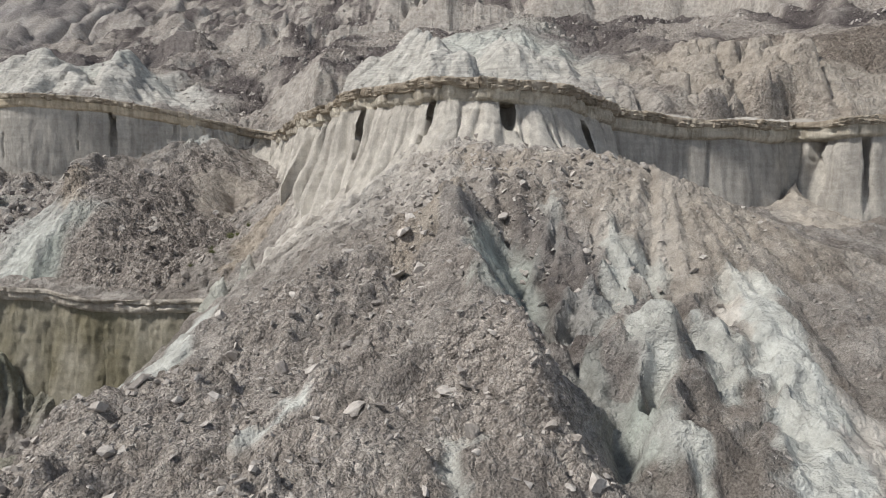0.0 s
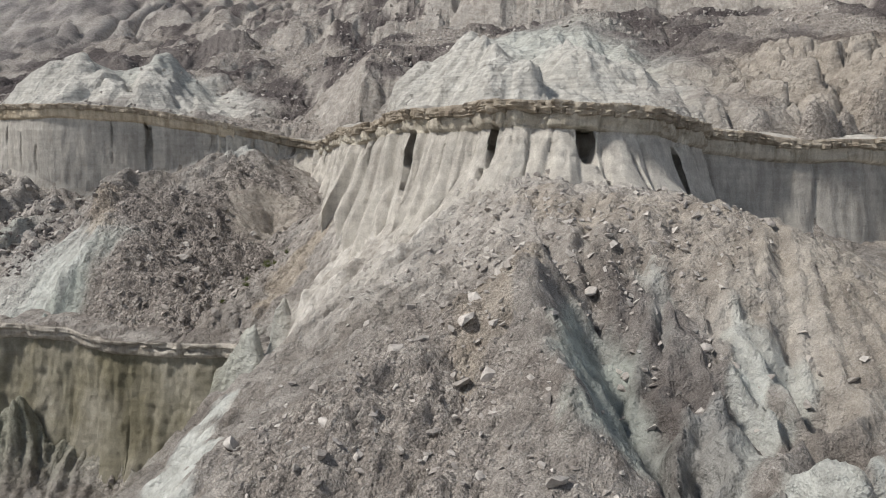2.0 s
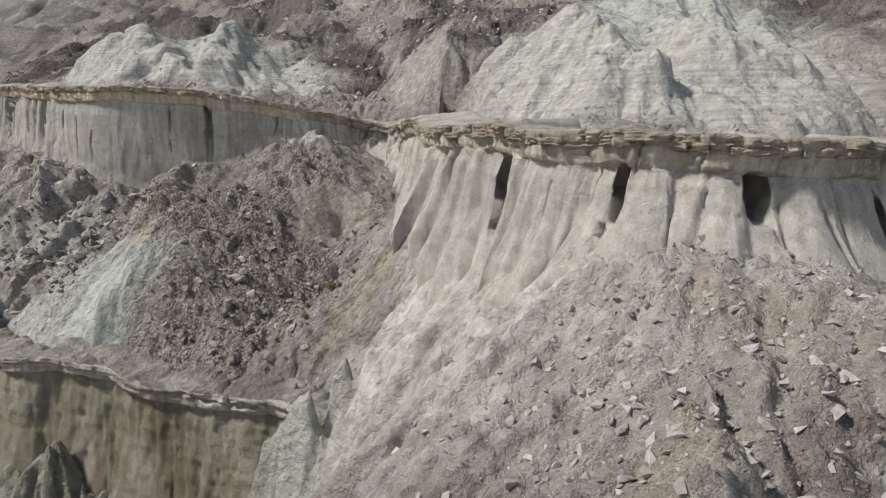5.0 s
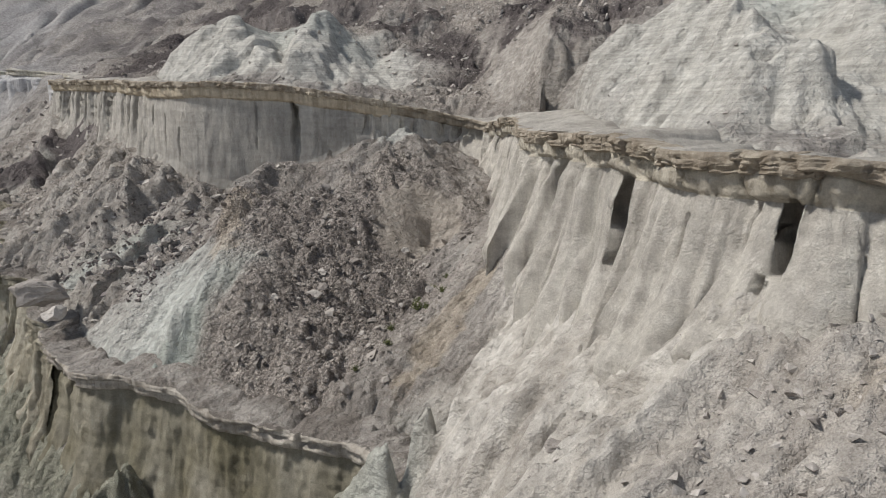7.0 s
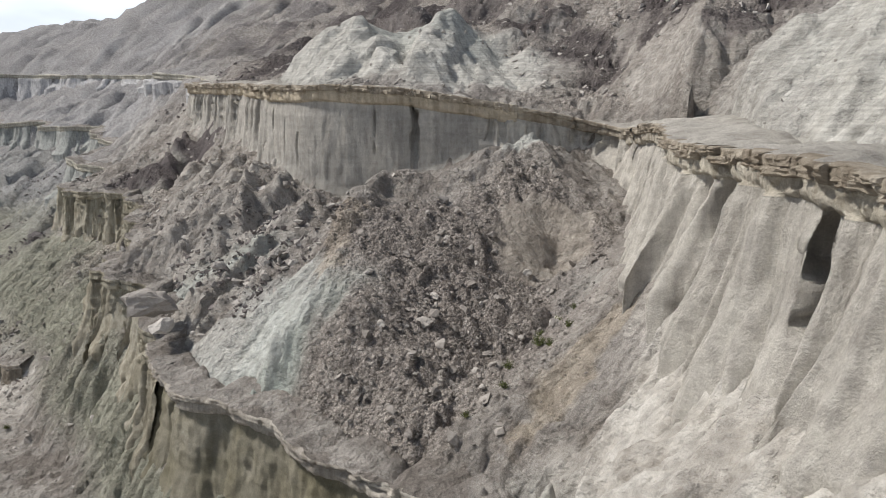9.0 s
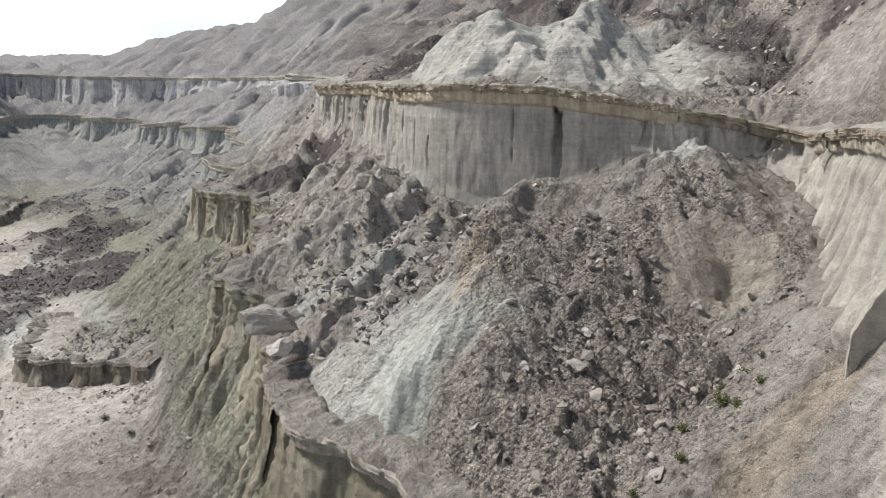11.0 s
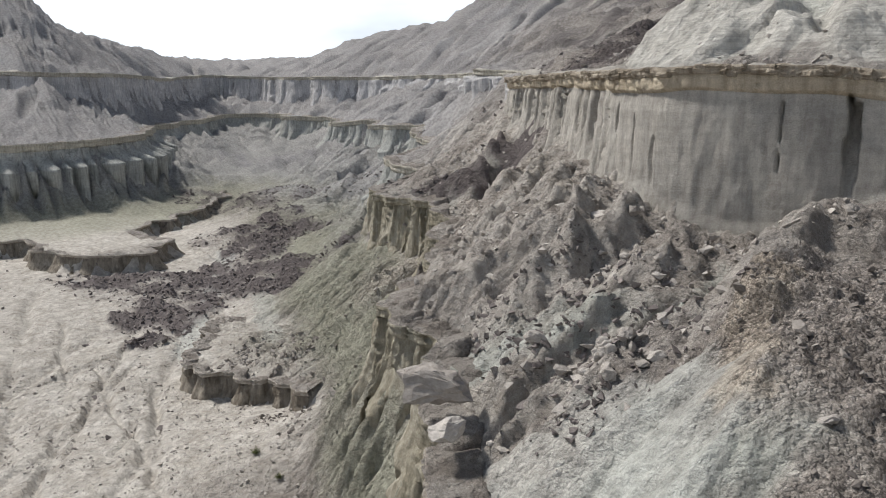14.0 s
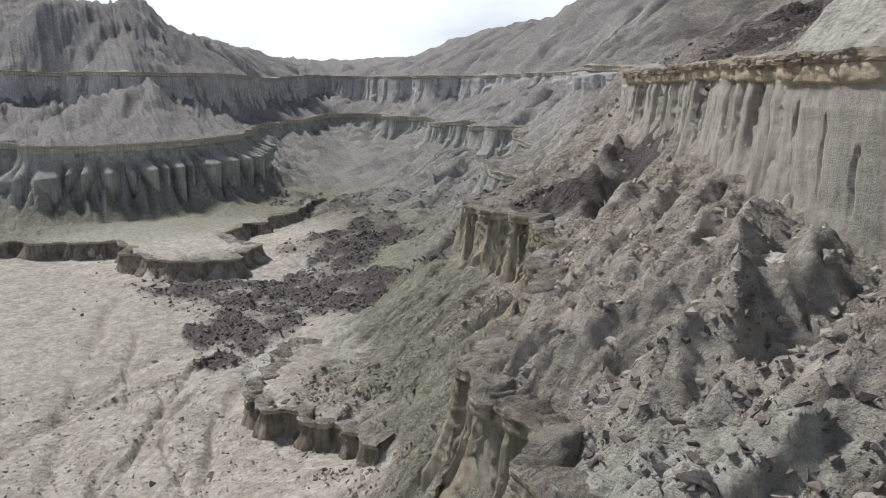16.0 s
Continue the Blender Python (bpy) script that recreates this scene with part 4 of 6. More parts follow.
dome = np.clip(1 - 1.3 * np.abs(perlin(wx / 1.7, wy / 2.4, 55)), 0, 1)
Z = Z + knobs * (dome - 0.5) * 1.1
Z = Z + rough * (0.10 * fbm(X / 0.8, Y / 0.8, 3, 20) + 0.26 * (ridged(wx / 0.9, wy / 0.9, 3, 22) - 0.7)) * (1 - 0.6 * apron) * (1 - 0.9 * mounds) * (1 - 0.5 * np.maximum(green, white))
# ledges of harder beds stand out of the slopes
ledge = np.clip(np.maximum.reduce([0.85 * hill * (1 - 0.75 * mounds), 0.3 * between, 0.3 * knobs, 0.15 * inside]), 0, 1) * rough * (1 - 0.85 * apron)
ledge = ledge * smooth(-0.3, 0.35, fbm(X / 9, Y / 9, 3, 371))
beds = Z / (1.15 + 1.6 * far) + 0.5 * fbm(X / 11, Y / 11, 3, 370)
step = beds - np.floor(beds)
Z = Z + ledge * (1.15 + 1.6 * far) * 0.75 * (smooth(0.62, 0.92, step) - step)
Z = Z + floor_flat * 0.10 * fbm(X / 3, Y / 3, 3, 25)
Z = Z + dark * (1.3 * np.abs(fbm(X / 5, Y / 4, 2, 77)) + 0.5 * np.abs(fbm(X / 1.8, Y / 1.5, 2, 78))) * smooth(-60, -75, X)
Z = Z + floor_flat * (0.16 * (ridged(wx / 5, wy / 5, 3, 29) - 0.7) + 0.05 * clods(X, Y, 0.9, 331))
# dry runnels across the valley floor
for (ax, ay), (bx, by), wide in (((-62, 46), (-128, 76), 0.55), ((-84, 44), (-118, 50), 0.6), ((-118, 50), (-150, 58), 0.9), ((-70, 52), (-100, 62), 0.4), ((-72, 42), (-122, 66), 0.35), ((-95, 40), (-122, 62), 0.7), ((-78, 50), (-92, 58), 0.3), ((-100, 52), (-130, 58), 0.4), ((-66, 53), (-112, 57), 0.4), ((-80, 42), (-106, 62), 0.45), ((-70, 44), (-96, 50), 0.4), ((-104, 46), (-112, 66), 0.5)):
    tx, ty = bx - ax, by - ay
    ln = math.hypot(tx, ty)
    off = ((X - ax) * ty - (Y - ay) * tx) / ln + 1.1 * fbm(X / 11, Y / 11, 2, 66)
    on = ((X - ax) * tx + (Y - ay) * ty) / ln
    Z = Z - floor_flat * 0.5 * np.exp(-(off / wide) ** 2) * smooth(0, 6, on) * (1 - smooth(ln - 6, ln, on))


def stroke(x, y, wide, *line):
    """1 along a line of the plan, falling straight to 0 at the given half width, thinning out at both ends."""
    line = [np.array(v, float) for v in line]
    wob = wide * 0.35 * perlin(x / (wide * 1.3), y / (wide * 1.3), int(abs(line[0][0]) * 7) + 3)
    ends = sum(float(np.hypot(*(b - a))) for a, b in zip(line[:-1], line[1:]))
    out, run = np.zeros(x.shape), 0.0
    for a, b in zip(line[:-1], line[1:]):
        d = b - a
        ln = float(np.hypot(*d))
        t = np.clip(((x - a[0]) * d[0] + (y - a[1]) * d[1]) / ln ** 2, 0, 1)
        dist = np.hypot(x - a[0] - t * d[0], y - a[1] - t * d[1]) + wob
        at = run + t * ln
        out = np.maximum(out, np.clip(1 - np.abs(dist) / wide, 0, 1) * smooth(0, 0.9 * wide, at + 0.3 * wide) * smooth(0, 1.2 * wide, ends - at + 0.2 * wide))
        run += ln
    return out


def fold(height, wide, *line):
    """Raises a crest (height above 0) or cuts a gully (below 0) along a line of the plan."""
    xs, ys = [v[0] for v in line], [v[1] for v in line]
    i0, i1 = np.searchsorted(GX, min(xs) - 2 * wide), np.searchsorted(GX, max(xs) + 2 * wide)
    j0, j1 = np.searchsorted(GY, min(ys) - 2 * wide), np.searchsorted(GY, max(ys) + 2 * wide)
    w = stroke(X[j0:j1, i0:i1], Y[j0:j1, i0:i1], wide, *line)
    Z[j0:j1, i0:i1] += height * (w if height > 0 else w ** 1.3)


# crests of the white hills above the ledges
fold(0.7, 3.0, (-60, 97), (-54.3, 92.2), (-52, 94.9), (-50.4, 98.8), (-45, 103.6), (-41, 103), (-38.6, 101))
fold(0.9, 2.6, (-52.4, 94.4), (-55.5, 91.6), (-61, 93.4))
fold(1.1, 2.2, (-52, 94.6), (-50, 90.2), (-48.2, 85.6))
fold(1.1, 2.2, (-51.6, 94.6), (-46, 89.3), (-42.6, 85.4))
fold(1.1, 2.3, (-44.9, 102), (-40.8, 91), (-39.3, 85.4))
fold(1.0, 2.2, (-44.4, 102), (-40.4, 95.4), (-37.6, 88.4))
fold(0.8, 2.2, (-44, 103), (-40.5, 101), (-37.4, 98))
fold(-1.2, 1.6, (-47, 96), (-43.6, 91), (-41.2, 86.5))
fold(0.9, 2.4, (-2.5, 71.8), (-5.4, 70), (-8.2, 66.4))
fold(1.2, 2.0, (-2.5, 71), (-3.6, 68), (-4.8, 61))
fold(1.3, 1.9, (-2.2, 70), (-1.7, 62), (-2.6, 56.6))
fold(1.4, 1.5, (-1.3, 64), (-0.4, 60), (-1.2, 54.6))
fold(0.8, 1.8, (0.2, 62), (1.7, 56.4), (1.9, 52.4))
fold(1.4, 2.0, (3.4, 84), (4.6, 74), (5.0, 58))
fold(1.3, 1.8, (6.3, 88), (5.4, 66), (6.4, 57))
fold(1.3, 1.8, (9.4, 86), (7.6, 66), (7.8, 57.4))
fold(1.2, 1.8, (13.4, 85), (10.4, 67), (9.6, 58.6))
fold(1.2, 2.0, (-16.2, 94.6), (-21.4, 97), (-25.4, 93))
fold(0.7, 2.6, (-16, 93), (-15.2, 85), (-17.6, 81))
fold(1.4, 2.2, (-6.4, 74.8), (-9.6, 74.6), (-13.8, 77))
fold(2.0, 3.6, (-38, 124), (-37.6, 114.6), (-35.2, 102))
fold(1.8, 3.2, (-47, 129), (-42, 113), (-38.8, 106))
# ribs of the olive cone
for far_x, far_y in ((-28.4, 48.2), (-29.8, 47), (-31.4, 46.2), (-33.2, 45.8), (-35, 46.2), (-36.6, 47.4)):
    fold(0.5, 0.6, (-32.4 + 0.12 * (far_x + 32.4), 51.4), (0.5 * far_x - 16.2, 0.5 * far_y + 25.2), (far_x, far_y))
for far_x, far_y in ((-44, 51.6), (-46, 52), (-48, 53), (-50, 54.6), (-52.4, 55.6)):
    fold(0.7, 0.75, (far_x + 2.4, far_y + 4.6), (far_x + 1.4, far_y + 2.2), (far_x, far_y))
# the slope below the tall cliff
fold(1.5, 2.0, (-57, 80), (-54.6, 75.6), (-51.8, 71.4), (-53, 68.2), (-53.8, 66.8))
fold(1.3, 1.7, (-52.4, 78), (-50, 73.6), (-48, 71), (-48.4, 68.6))
fold(1.0, 1.4, (-47.6, 76.4), (-47.2, 73), (-46.6, 70), (-46, 67.4))
fold(-1.1, 1.5, (-49.6, 77), (-48.6, 73.4), (-50, 70.4), (-51, 67))
fold(-1.0, 1.4, (-45.4, 76.4), (-44.8, 72), (-44.6, 68.4), (-45.6, 65.6))
fold(-0.9, 1.4, (-54.8, 78.4), (-53.2, 74), (-55, 69.4))
fold(1.0, 1.6, (-40.4, 71), (-42.6, 67), (-45, 64.8), (-47.6, 64))
fold(1.2, 1.5, (-35, 73.6), (-34.8, 67.4), (-33, 63.2))
fold(-1.2, 1.5, (-37.6, 73), (-37, 68), (-38.6, 64.6), (-40.4, 61.6))
fold(1.6, 2.4, (-84, 101), (-81.6, 92.6), (-82.6, 89.4))
fold(1.4, 2.2, (-75, 96), (-72, 90), (-70, 83))
fold(-1.4, 2.2, (-79, 96), (-76.6, 90), (-76, 84.6))
fold(1.3, 2.0, (-66, 89), (-64, 83), (-63, 76), (-62, 70.4))
fold(-1.3, 1.8, (-62, 86), (-61, 79), (-60.4, 72))
# ribs of the nose
fold(0.7, 1.1, (0.6, 31.4), (0.5, 29.6), (0.9, 27), (1.0, 24.6), (1.2, 22.6))
fold(-0.6, 1.0, (2.6, 30), (3.0, 27), (3.4, 24), (3.9, 21.6))
fold(0.5, 0.9, (0.5, 29.4), (-1.5, 29), (-4.1, 30.4), (-6.7, 32))
fold(-0.4, 0.8, (-0.6, 28), (-2.6, 28.2), (-5, 29))
fold(0.6, 0.8, (4.8, 26.4), (5.1, 25.4), (5.0, 24.4))
fold(0.6, 0.8, (5.9, 28), (6.0, 27), (6.2, 26))
fold(0.6, 0.8, (6.6, 22.8), (6.9, 21.6), (6.6, 20.4))
fold(0.6, 0.8, (8.7, 24.2), (9.1, 23.2), (8.9, 21.8))
fold(-0.6, 0.7, (4.4, 24.8), (4.7, 23.2), (5.0, 21.6))
fold(-0.6, 0.8, (7.3, 26.4), (7.6, 24), (7.7, 21.4))
fold(-0.6, 0.9, (9.9, 26.6), (10.1, 24.4), (9.6, 21.6), (8.9, 18.8))
fold(0.9, 1.0, (-3.6, 17.2), (-1.4, 17.8), (0.6, 18.5), (1.8, 18.6), (2.2, 17.2), (2.5, 15.4))
# the debris mound
fold(0.8, 1.4, (-28.6, 80), (-30.6, 74.6), (-32.4, 74), (-34.4, 71), (-33.6, 66), (-32.6, 63))
fold(-1.5, 2.4, (-21.6, 75), (-21.2, 72), (-21.4, 69.4))
fold(0.5, 0.9, (-30.3, 59.6), (-30.2, 57), (-29, 55))
fold(-0.5, 0.8, (-31.6, 60), (-32, 57.4), (-32.4, 55.4))
fold(-0.4, 0.5, (-33.2, 61.5), (-34.4, 58.6), (-35.4, 55.6))
fold(-0.4, 0.5, (-35, 61.2), (-36.8, 58.4), (-38.4, 56.2))
fold(-0.35, 0.45, (-31, 59), (-31.2, 57), (-31.4, 55.2))
fold(0.4, 0.8, (-34.4, 61), (-36, 58.6), (-38, 57))


def ground_z(x, y):
    """Height of the finished ground at points of the plan."""
    ix, iy = np.clip(np.searchsorted(GX, x) - 1, 0, len(GX) - 2), np.clip(np.searchsorted(GY, y) - 1, 0, len(GY) - 2)
    fx, fy = (x - GX[ix]) / (GX[ix + 1] - GX[ix]), (y - GY[iy]) / (GY[iy + 1] - GY[iy])
    return (Z[iy, ix] * (1 - fx) + Z[iy, ix + 1] * fx) * (1 - fy) + (Z[iy + 1, ix] * (1 - fx) + Z[iy + 1, ix + 1] * fx) * fy


def ground_of(field, x, y):
    ix, iy = np.clip(np.searchsorted(GX, x) - 1, 0, len(GX) - 2), np.clip(np.searchsorted(GY, y) - 1, 0, len(GY) - 2)
    return field[iy, ix]


# brown stony crust lies on the gentler slopes, bare silt shows where they are cut steep
slope = np.hypot(np.gradient(Z, GX, axis=1), np.gradient(Z, GY, axis=0))
for _ in range(16):
    slope[1:-1, 1:-1] = 0.2 * (slope[1:-1, 1:-1] + slope[:-2, 1:-1] + slope[2:, 1:-1] + slope[1:-1, :-2] + slope[1:-1, 2:])
fresh = smooth(0.80, 1.30, slope + 0.35 * fbm(X / 6, Y / 6, 3, 360))
crusted = np.clip(np.maximum(hill * (1 - mounds), between), 0, 1) * (1 - smooth(-250, -420, X))
rubble = np.clip(np.maximum(rubble, 0.7 * crusted * (1 - fresh) * (1 - 0.6 * between)) * (1 - 0.75 * fresh * crusted), 0, 1)
dark = np.maximum(dark, crusted * (1 - fresh) * (1.0 - 0.9 * between) * (1 - 0.45 * beyond) * smooth(-0.35, 0.25, fbm(X / 14, Y / 14, 3, 361)))
pale = np.maximum(pale, 0.45 * fresh * crusted)


# ---- materials ----
def nodes_of(name, rough=0.95):
    m = bpy.data.materials.new(name)
    m.use_nodes = True
    nt = m.node_tree
    b = nt.nodes["Principled BSDF"]
    b.inputs["Roughness"].default_value = rough
    b.inputs["Specular IOR Level"].default_value = 0.15
    return m, nt.nodes, nt.links, b


def noise_node(n, l, scale, detail=4.0, stretch=None, rough=0.55):
    co = n.new("ShaderNodeTexCoord")
    out = co.outputs["Object"]
    if stretch:
        mp = n.new("ShaderNodeMapping")
        mp.inputs["Scale"].default_value = stretch
        l.new(out, mp.inputs["Vector"])
        out = mp.outputs["Vector"]
    t = n.new("ShaderNodeTexNoise")
    t.inputs["Scale"].default_value, t.inputs["Detail"].default_value, t.inputs["Roughness"].default_value = scale, detail, rough
    l.new(out, t.inputs["Vector"])
    return t.outputs["Fac"]


def ramp_node(n, l, fac, lo, hi, a=0.3, b=0.7):
    r = n.new("ShaderNodeValToRGB")
    r.color_ramp.elements[0].position, r.color_ramp.elements[1].position = a, b
    r.color_ramp.elements[0].color, r.color_ramp.elements[1].color = (*lo, 1), (*hi, 1)
    l.new(fac, r.inputs["Fac"])
    return r.outputs["Color"]


def mix_node(n, l, fac, a, b, mode="MIX"):
    m = n.new("ShaderNodeMix")
    m.data_type, m.blend_type = "RGBA", mode
    for key, v in (("Factor", fac), ("A", a), ("B", b)):
        sock = m.inputs[key]
        if isinstance(v, (int, float)):
            sock.default_value = v
        elif isinstance(v, tuple):
            sock.default_value = (*v, 1)
        else:
            l.new(v, sock)
    return m.outputs["Result"]


def math_node(n, l, op, a, b):
    m = n.new("ShaderNodeMath")
    m.operation = op
    for k, v in enumerate((a, b)):
        if isinstance(v, (int, float)):
            m.inputs[k].default_value = v
        else:
            l.new(v, m.inputs[k])
    return m.outputs[0]


def bump_node(n, l, bsdf, height, strength, distance):
    b = n.new("ShaderNodeBump")
    b.inputs["Strength"].default_value, b.inputs["Distance"].default_value = strength, distance
    l.new(height, b.inputs["Height"])
    l.new(b.outputs["Normal"], bsdf.inputs["Normal"])


RUBBLE, PALE, GREEN, OLIVE, DARK = (0.485, 0.447, 0.413), (0.60, 0.575, 0.535), (0.41, 0.442, 0.408), (0.36, 0.358, 0.295), (0.15, 0.133, 0.133)


def pebbles(n, l, scale):
    """Loose stones of a size: a random tone for each, and the distance from its middle."""
    co = n.new("ShaderNodeTexCoord")
    t = n.new("ShaderNodeTexVoronoi")
    t.inputs["Scale"].default_value = scale
    l.new(co.outputs["Object"], t.inputs["Vector"])
    tone = n.new("ShaderNodeSeparateColor")
    l.new(t.outputs["Color"], tone.inputs["Color"])
    return tone.outputs["Red"], t.outputs["Distance"]


def ground_material():
    m, n, l, b = nodes_of("weathered_ground")
    soil = n.new("ShaderNodeAttribute")
    soil.attribute_name = "soil"
    sep = n.new("ShaderNodeSeparateColor")
    l.new(soil.outputs["Color"], sep.inputs["Color"])
    soil2 = n.new("ShaderNodeAttribute")
    soil2.attribute_name = "soil_two"
    sep2 = n.new("ShaderNodeSeparateColor")
    l.new(soil2.outputs["Color"], sep2.inputs["Color"])
    soil3 = n.new("ShaderNodeAttribute")
    soil3.attribute_name = "soil_three"
    patch = noise_node(n, l, 0.22, 6.0)
    fine = noise_node(n, l, 1.4, 6.0, None, 0.58)
    grain = noise_node(n, l, 19.0, 4.0, None, 0.6)
    bed = noise_node(n, l, 1.6, 5.0, (0.10, 0.10, 4.5))
    base = mix_node(n, l, ramp_node(n, l, patch, (0, 0, 0), (1, 1, 1), 0.38, 0.62), (0.33, 0.306, 0.283), (0.49, 0.46, 0.43))
    crust = ramp_node(n, l, noise_node(n, l, 0.33, 9.0, None, 0.7), (0, 0, 0), (0.75, 0.75, 0.75), 0.50, 0.56)
    base = mix_node(n, l, crust, base, (0.255, 0.228, 0.205))
    base = mix_node(n, l, sep.outputs["Blue"], base, mix_node(n, l, ramp_node(n, l, noise_node(n, l, 0.5, 7.0, None, 0.65), (0, 0, 0), (1, 1, 1), 0.36, 0.6), (0.42, 0.39, 0.35), PALE))
    base = mix_node(n, l, sep.outputs["Green"], base, GREEN)
    base = mix_node(n, l, soil3.outputs["Fac"], base, (0.53, 0.542, 0.515))
    base = mix_node(n, l, sep2.outputs["Red"], base, OLIVE)
    base = mix_node(n, l, sep.outputs["Red"], base, RUBBLE)
    base = mix_node(n, l, sep2.outputs["Green"], base, DARK)
    soil4 = n.new("ShaderNodeAttribute")
    soil4.attribute_name = "soil_four"
    haze_attr = n.new("ShaderNodeAttribute")
    haze_attr.attribute_name = "haze_tint"
    # distance haze, mixed into the base colour of the far slopes
    base = mix_node(n, l, haze_attr.outputs["Fac"], base, (0.415, 0.418, 0.438))
    base = mix_node(n, l, soil4.outputs["Fac"], base, (0.50, 0.435, 0.355))
    base = mix_node(n, l, 1.0, base, ramp_node(n, l, fine, (0.76, 0.75, 0.74), (1.17, 1.17, 1.16), 0.34, 0.66), "MULTIPLY")
    plain = math_node(n, l, "SUBTRACT", 1.0, math_node(n, l, "MULTIPLY", math_node(n, l, "MAXIMUM", sep.outputs["Blue"], math_node(n, l, "MAXIMUM", sep.outputs["Green"], soil3.outputs["Fac"])), 0.75))
    base = mix_node(n, l, plain, base, mix_node(n, l, 1.0, base, ramp_node(n, l, grain, (0.74, 0.73, 0.72), (1.22, 1.22, 1.22), 0.36, 0.64), "MULTIPLY"))
    base = mix_node(n, l, sep2.outputs["Blue"], base, mix_node(n, l, 1.0, base, ramp_node(n, l, bed, (0.87, 0.87, 0.87), (1.06, 1.06, 1.06), 0.42, 0.58), "MULTIPLY"))
    stone_a, edge_a = pebbles(n, l, 4.5)
    stone_b, edge_b = pebbles(n, l, 11.0)
    stone_c, edge_c = pebbles(n, l, 24.0)
    loose = math_node(n, l, "MULTIPLY", math_node(n, l, "ADD", math_node(n, l, "MULTIPLY", sep.outputs["Red"], 0.75), 0.15), math_node(n, l, "SUBTRACT", 1.0, math_node(n, l, "MULTIPLY", sep.outputs["Blue"], 0.8)))
    base = mix_node(n, l, loose, base, mix_node(n, l, 1.0, base, ramp_node(n, l, stone_a, (0.72, 0.71, 0.70), (1.28, 1.28, 1.28), 0.0, 1.0), "MULTIPLY"))
    base = mix_node(n, l, loose, base, mix_node(n, l, 1.0, base, ramp_node(n, l, stone_b, (0.72, 0.71, 0.70), (1.28, 1.28, 1.28), 0.0, 1.0), "MULTIPLY"))
    base = mix_node(n, l, loose, base, mix_node(n, l, 1.0, base, ramp_node(n, l, stone_c, (0.74, 0.73, 0.72), (1.26, 1.26, 1.26), 0.0, 1.0), "MULTIPLY"))
    l.new(base, b.inputs["Base Color"])
    stony = math_node(n, l, "MULTIPLY", loose, math_node(n, l, "ADD", math_node(n, l, "MULTIPLY", edge_a, -0.6), math_node(n, l, "ADD", math_node(n, l, "MULTIPLY", edge_b, -0.22), math_node(n, l, "MULTIPLY", edge_c, -0.10))))
    rockiness = math_node(n, l, "MULTIPLY", noise_node(n, l, 2.4, 7.0, None, 0.6), math_node(n, l, "ADD", math_node(n, l, "MULTIPLY", plain, 0.6), 0.4))
    h = math_node(n, l, "ADD", math_node(n, l, "ADD", rockiness, math_node(n, l, "MULTIPLY", math_node(n, l, "MULTIPLY", grain, plain), 0.22)), stony)
    bump_node(n, l, b, h, 1.0, 0.68)
    return m


def cliff_material(name, wall_a, wall_b, streak, run=0.4):
    m, n, l, b = nodes_of(name)
    broad = noise_node(n, l, 0.25, 3.0)
    runs = noise_node(n, l, 2.4, 5.0, (1.0, 1.0, 0.10))
    bed = noise_node(n, l, 2.2, 5.0, (0.10, 0.10, 1.6))
    grain = noise_node(n, l, 12.0, 7.0, None, 0.7)
    base = mix_node(n, l, ramp_node(n, l, broad, (0, 0, 0), (1, 1, 1), 0.36, 0.64), wall_a, wall_b)
    mottle = noise_node(n, l, 1.7, 8.0, None, 0.72)
    base = mix_node(n, l, 1.0, base, ramp_node(n, l, mottle, (0.84, 0.83, 0.82), (1.10, 1.10, 1.09), 0.36, 0.64), "MULTIPLY")
    base = mix_node(n, l, 1.0, base, ramp_node(n, l, runs, streak, (1.10, 1.10, 1.08), 0.33, 0.6), "MULTIPLY")
    base = mix_node(n, l, 1.0, base, ramp_node(n, l, bed, (0.95, 0.945, 0.935), (1.04, 1.04, 1.04), 0.36, 0.64), "MULTIPLY")
    base = mix_node(n, l, 1.0, base, ramp_node(n, l, grain, (0.82, 0.81, 0.79), (1.14, 1.14, 1.14), 0.3, 0.7), "MULTIPLY")
    l.new(base, b.inputs["Base Color"])
    h = math_node(n, l, "ADD", math_node(n, l, "MULTIPLY", bed, 0.12), math_node(n, l, "ADD", math_node(n, l, "MULTIPLY", runs, run), math_node(n, l, "ADD", grain, math_node(n, l, "MULTIPLY", mottle, 1.2))))
    bump_node(n, l, b, h, 1.0, 0.12)
    return m


def rock_material(name, lo, hi):
    m, n, l, b = nodes_of(name)
    info = n.new("ShaderNodeObjectInfo")
    geo = n.new("ShaderNodeNewGeometry")
    vary = math_node(n, l, "FRACT", math_node(n, l, "ADD", info.outputs["Random"], geo.outputs["Random Per Island"]), 0.0)
    base = ramp_node(n, l, vary, lo, hi, 0.0, 1.0)
    grain = noise_node(n, l, 7.0, 7.0, None, 0.7)
    base = mix_node(n, l, 1.0, base, ramp_node(n, l, grain, (0.74, 0.73, 0.71), (1.2, 1.2, 1.2), 0.3, 0.7), "MULTIPLY")
    l.new(base, b.inputs["Base Color"])
    bump_node(n, l, b, grain, 0.8, 0.08)
    return m


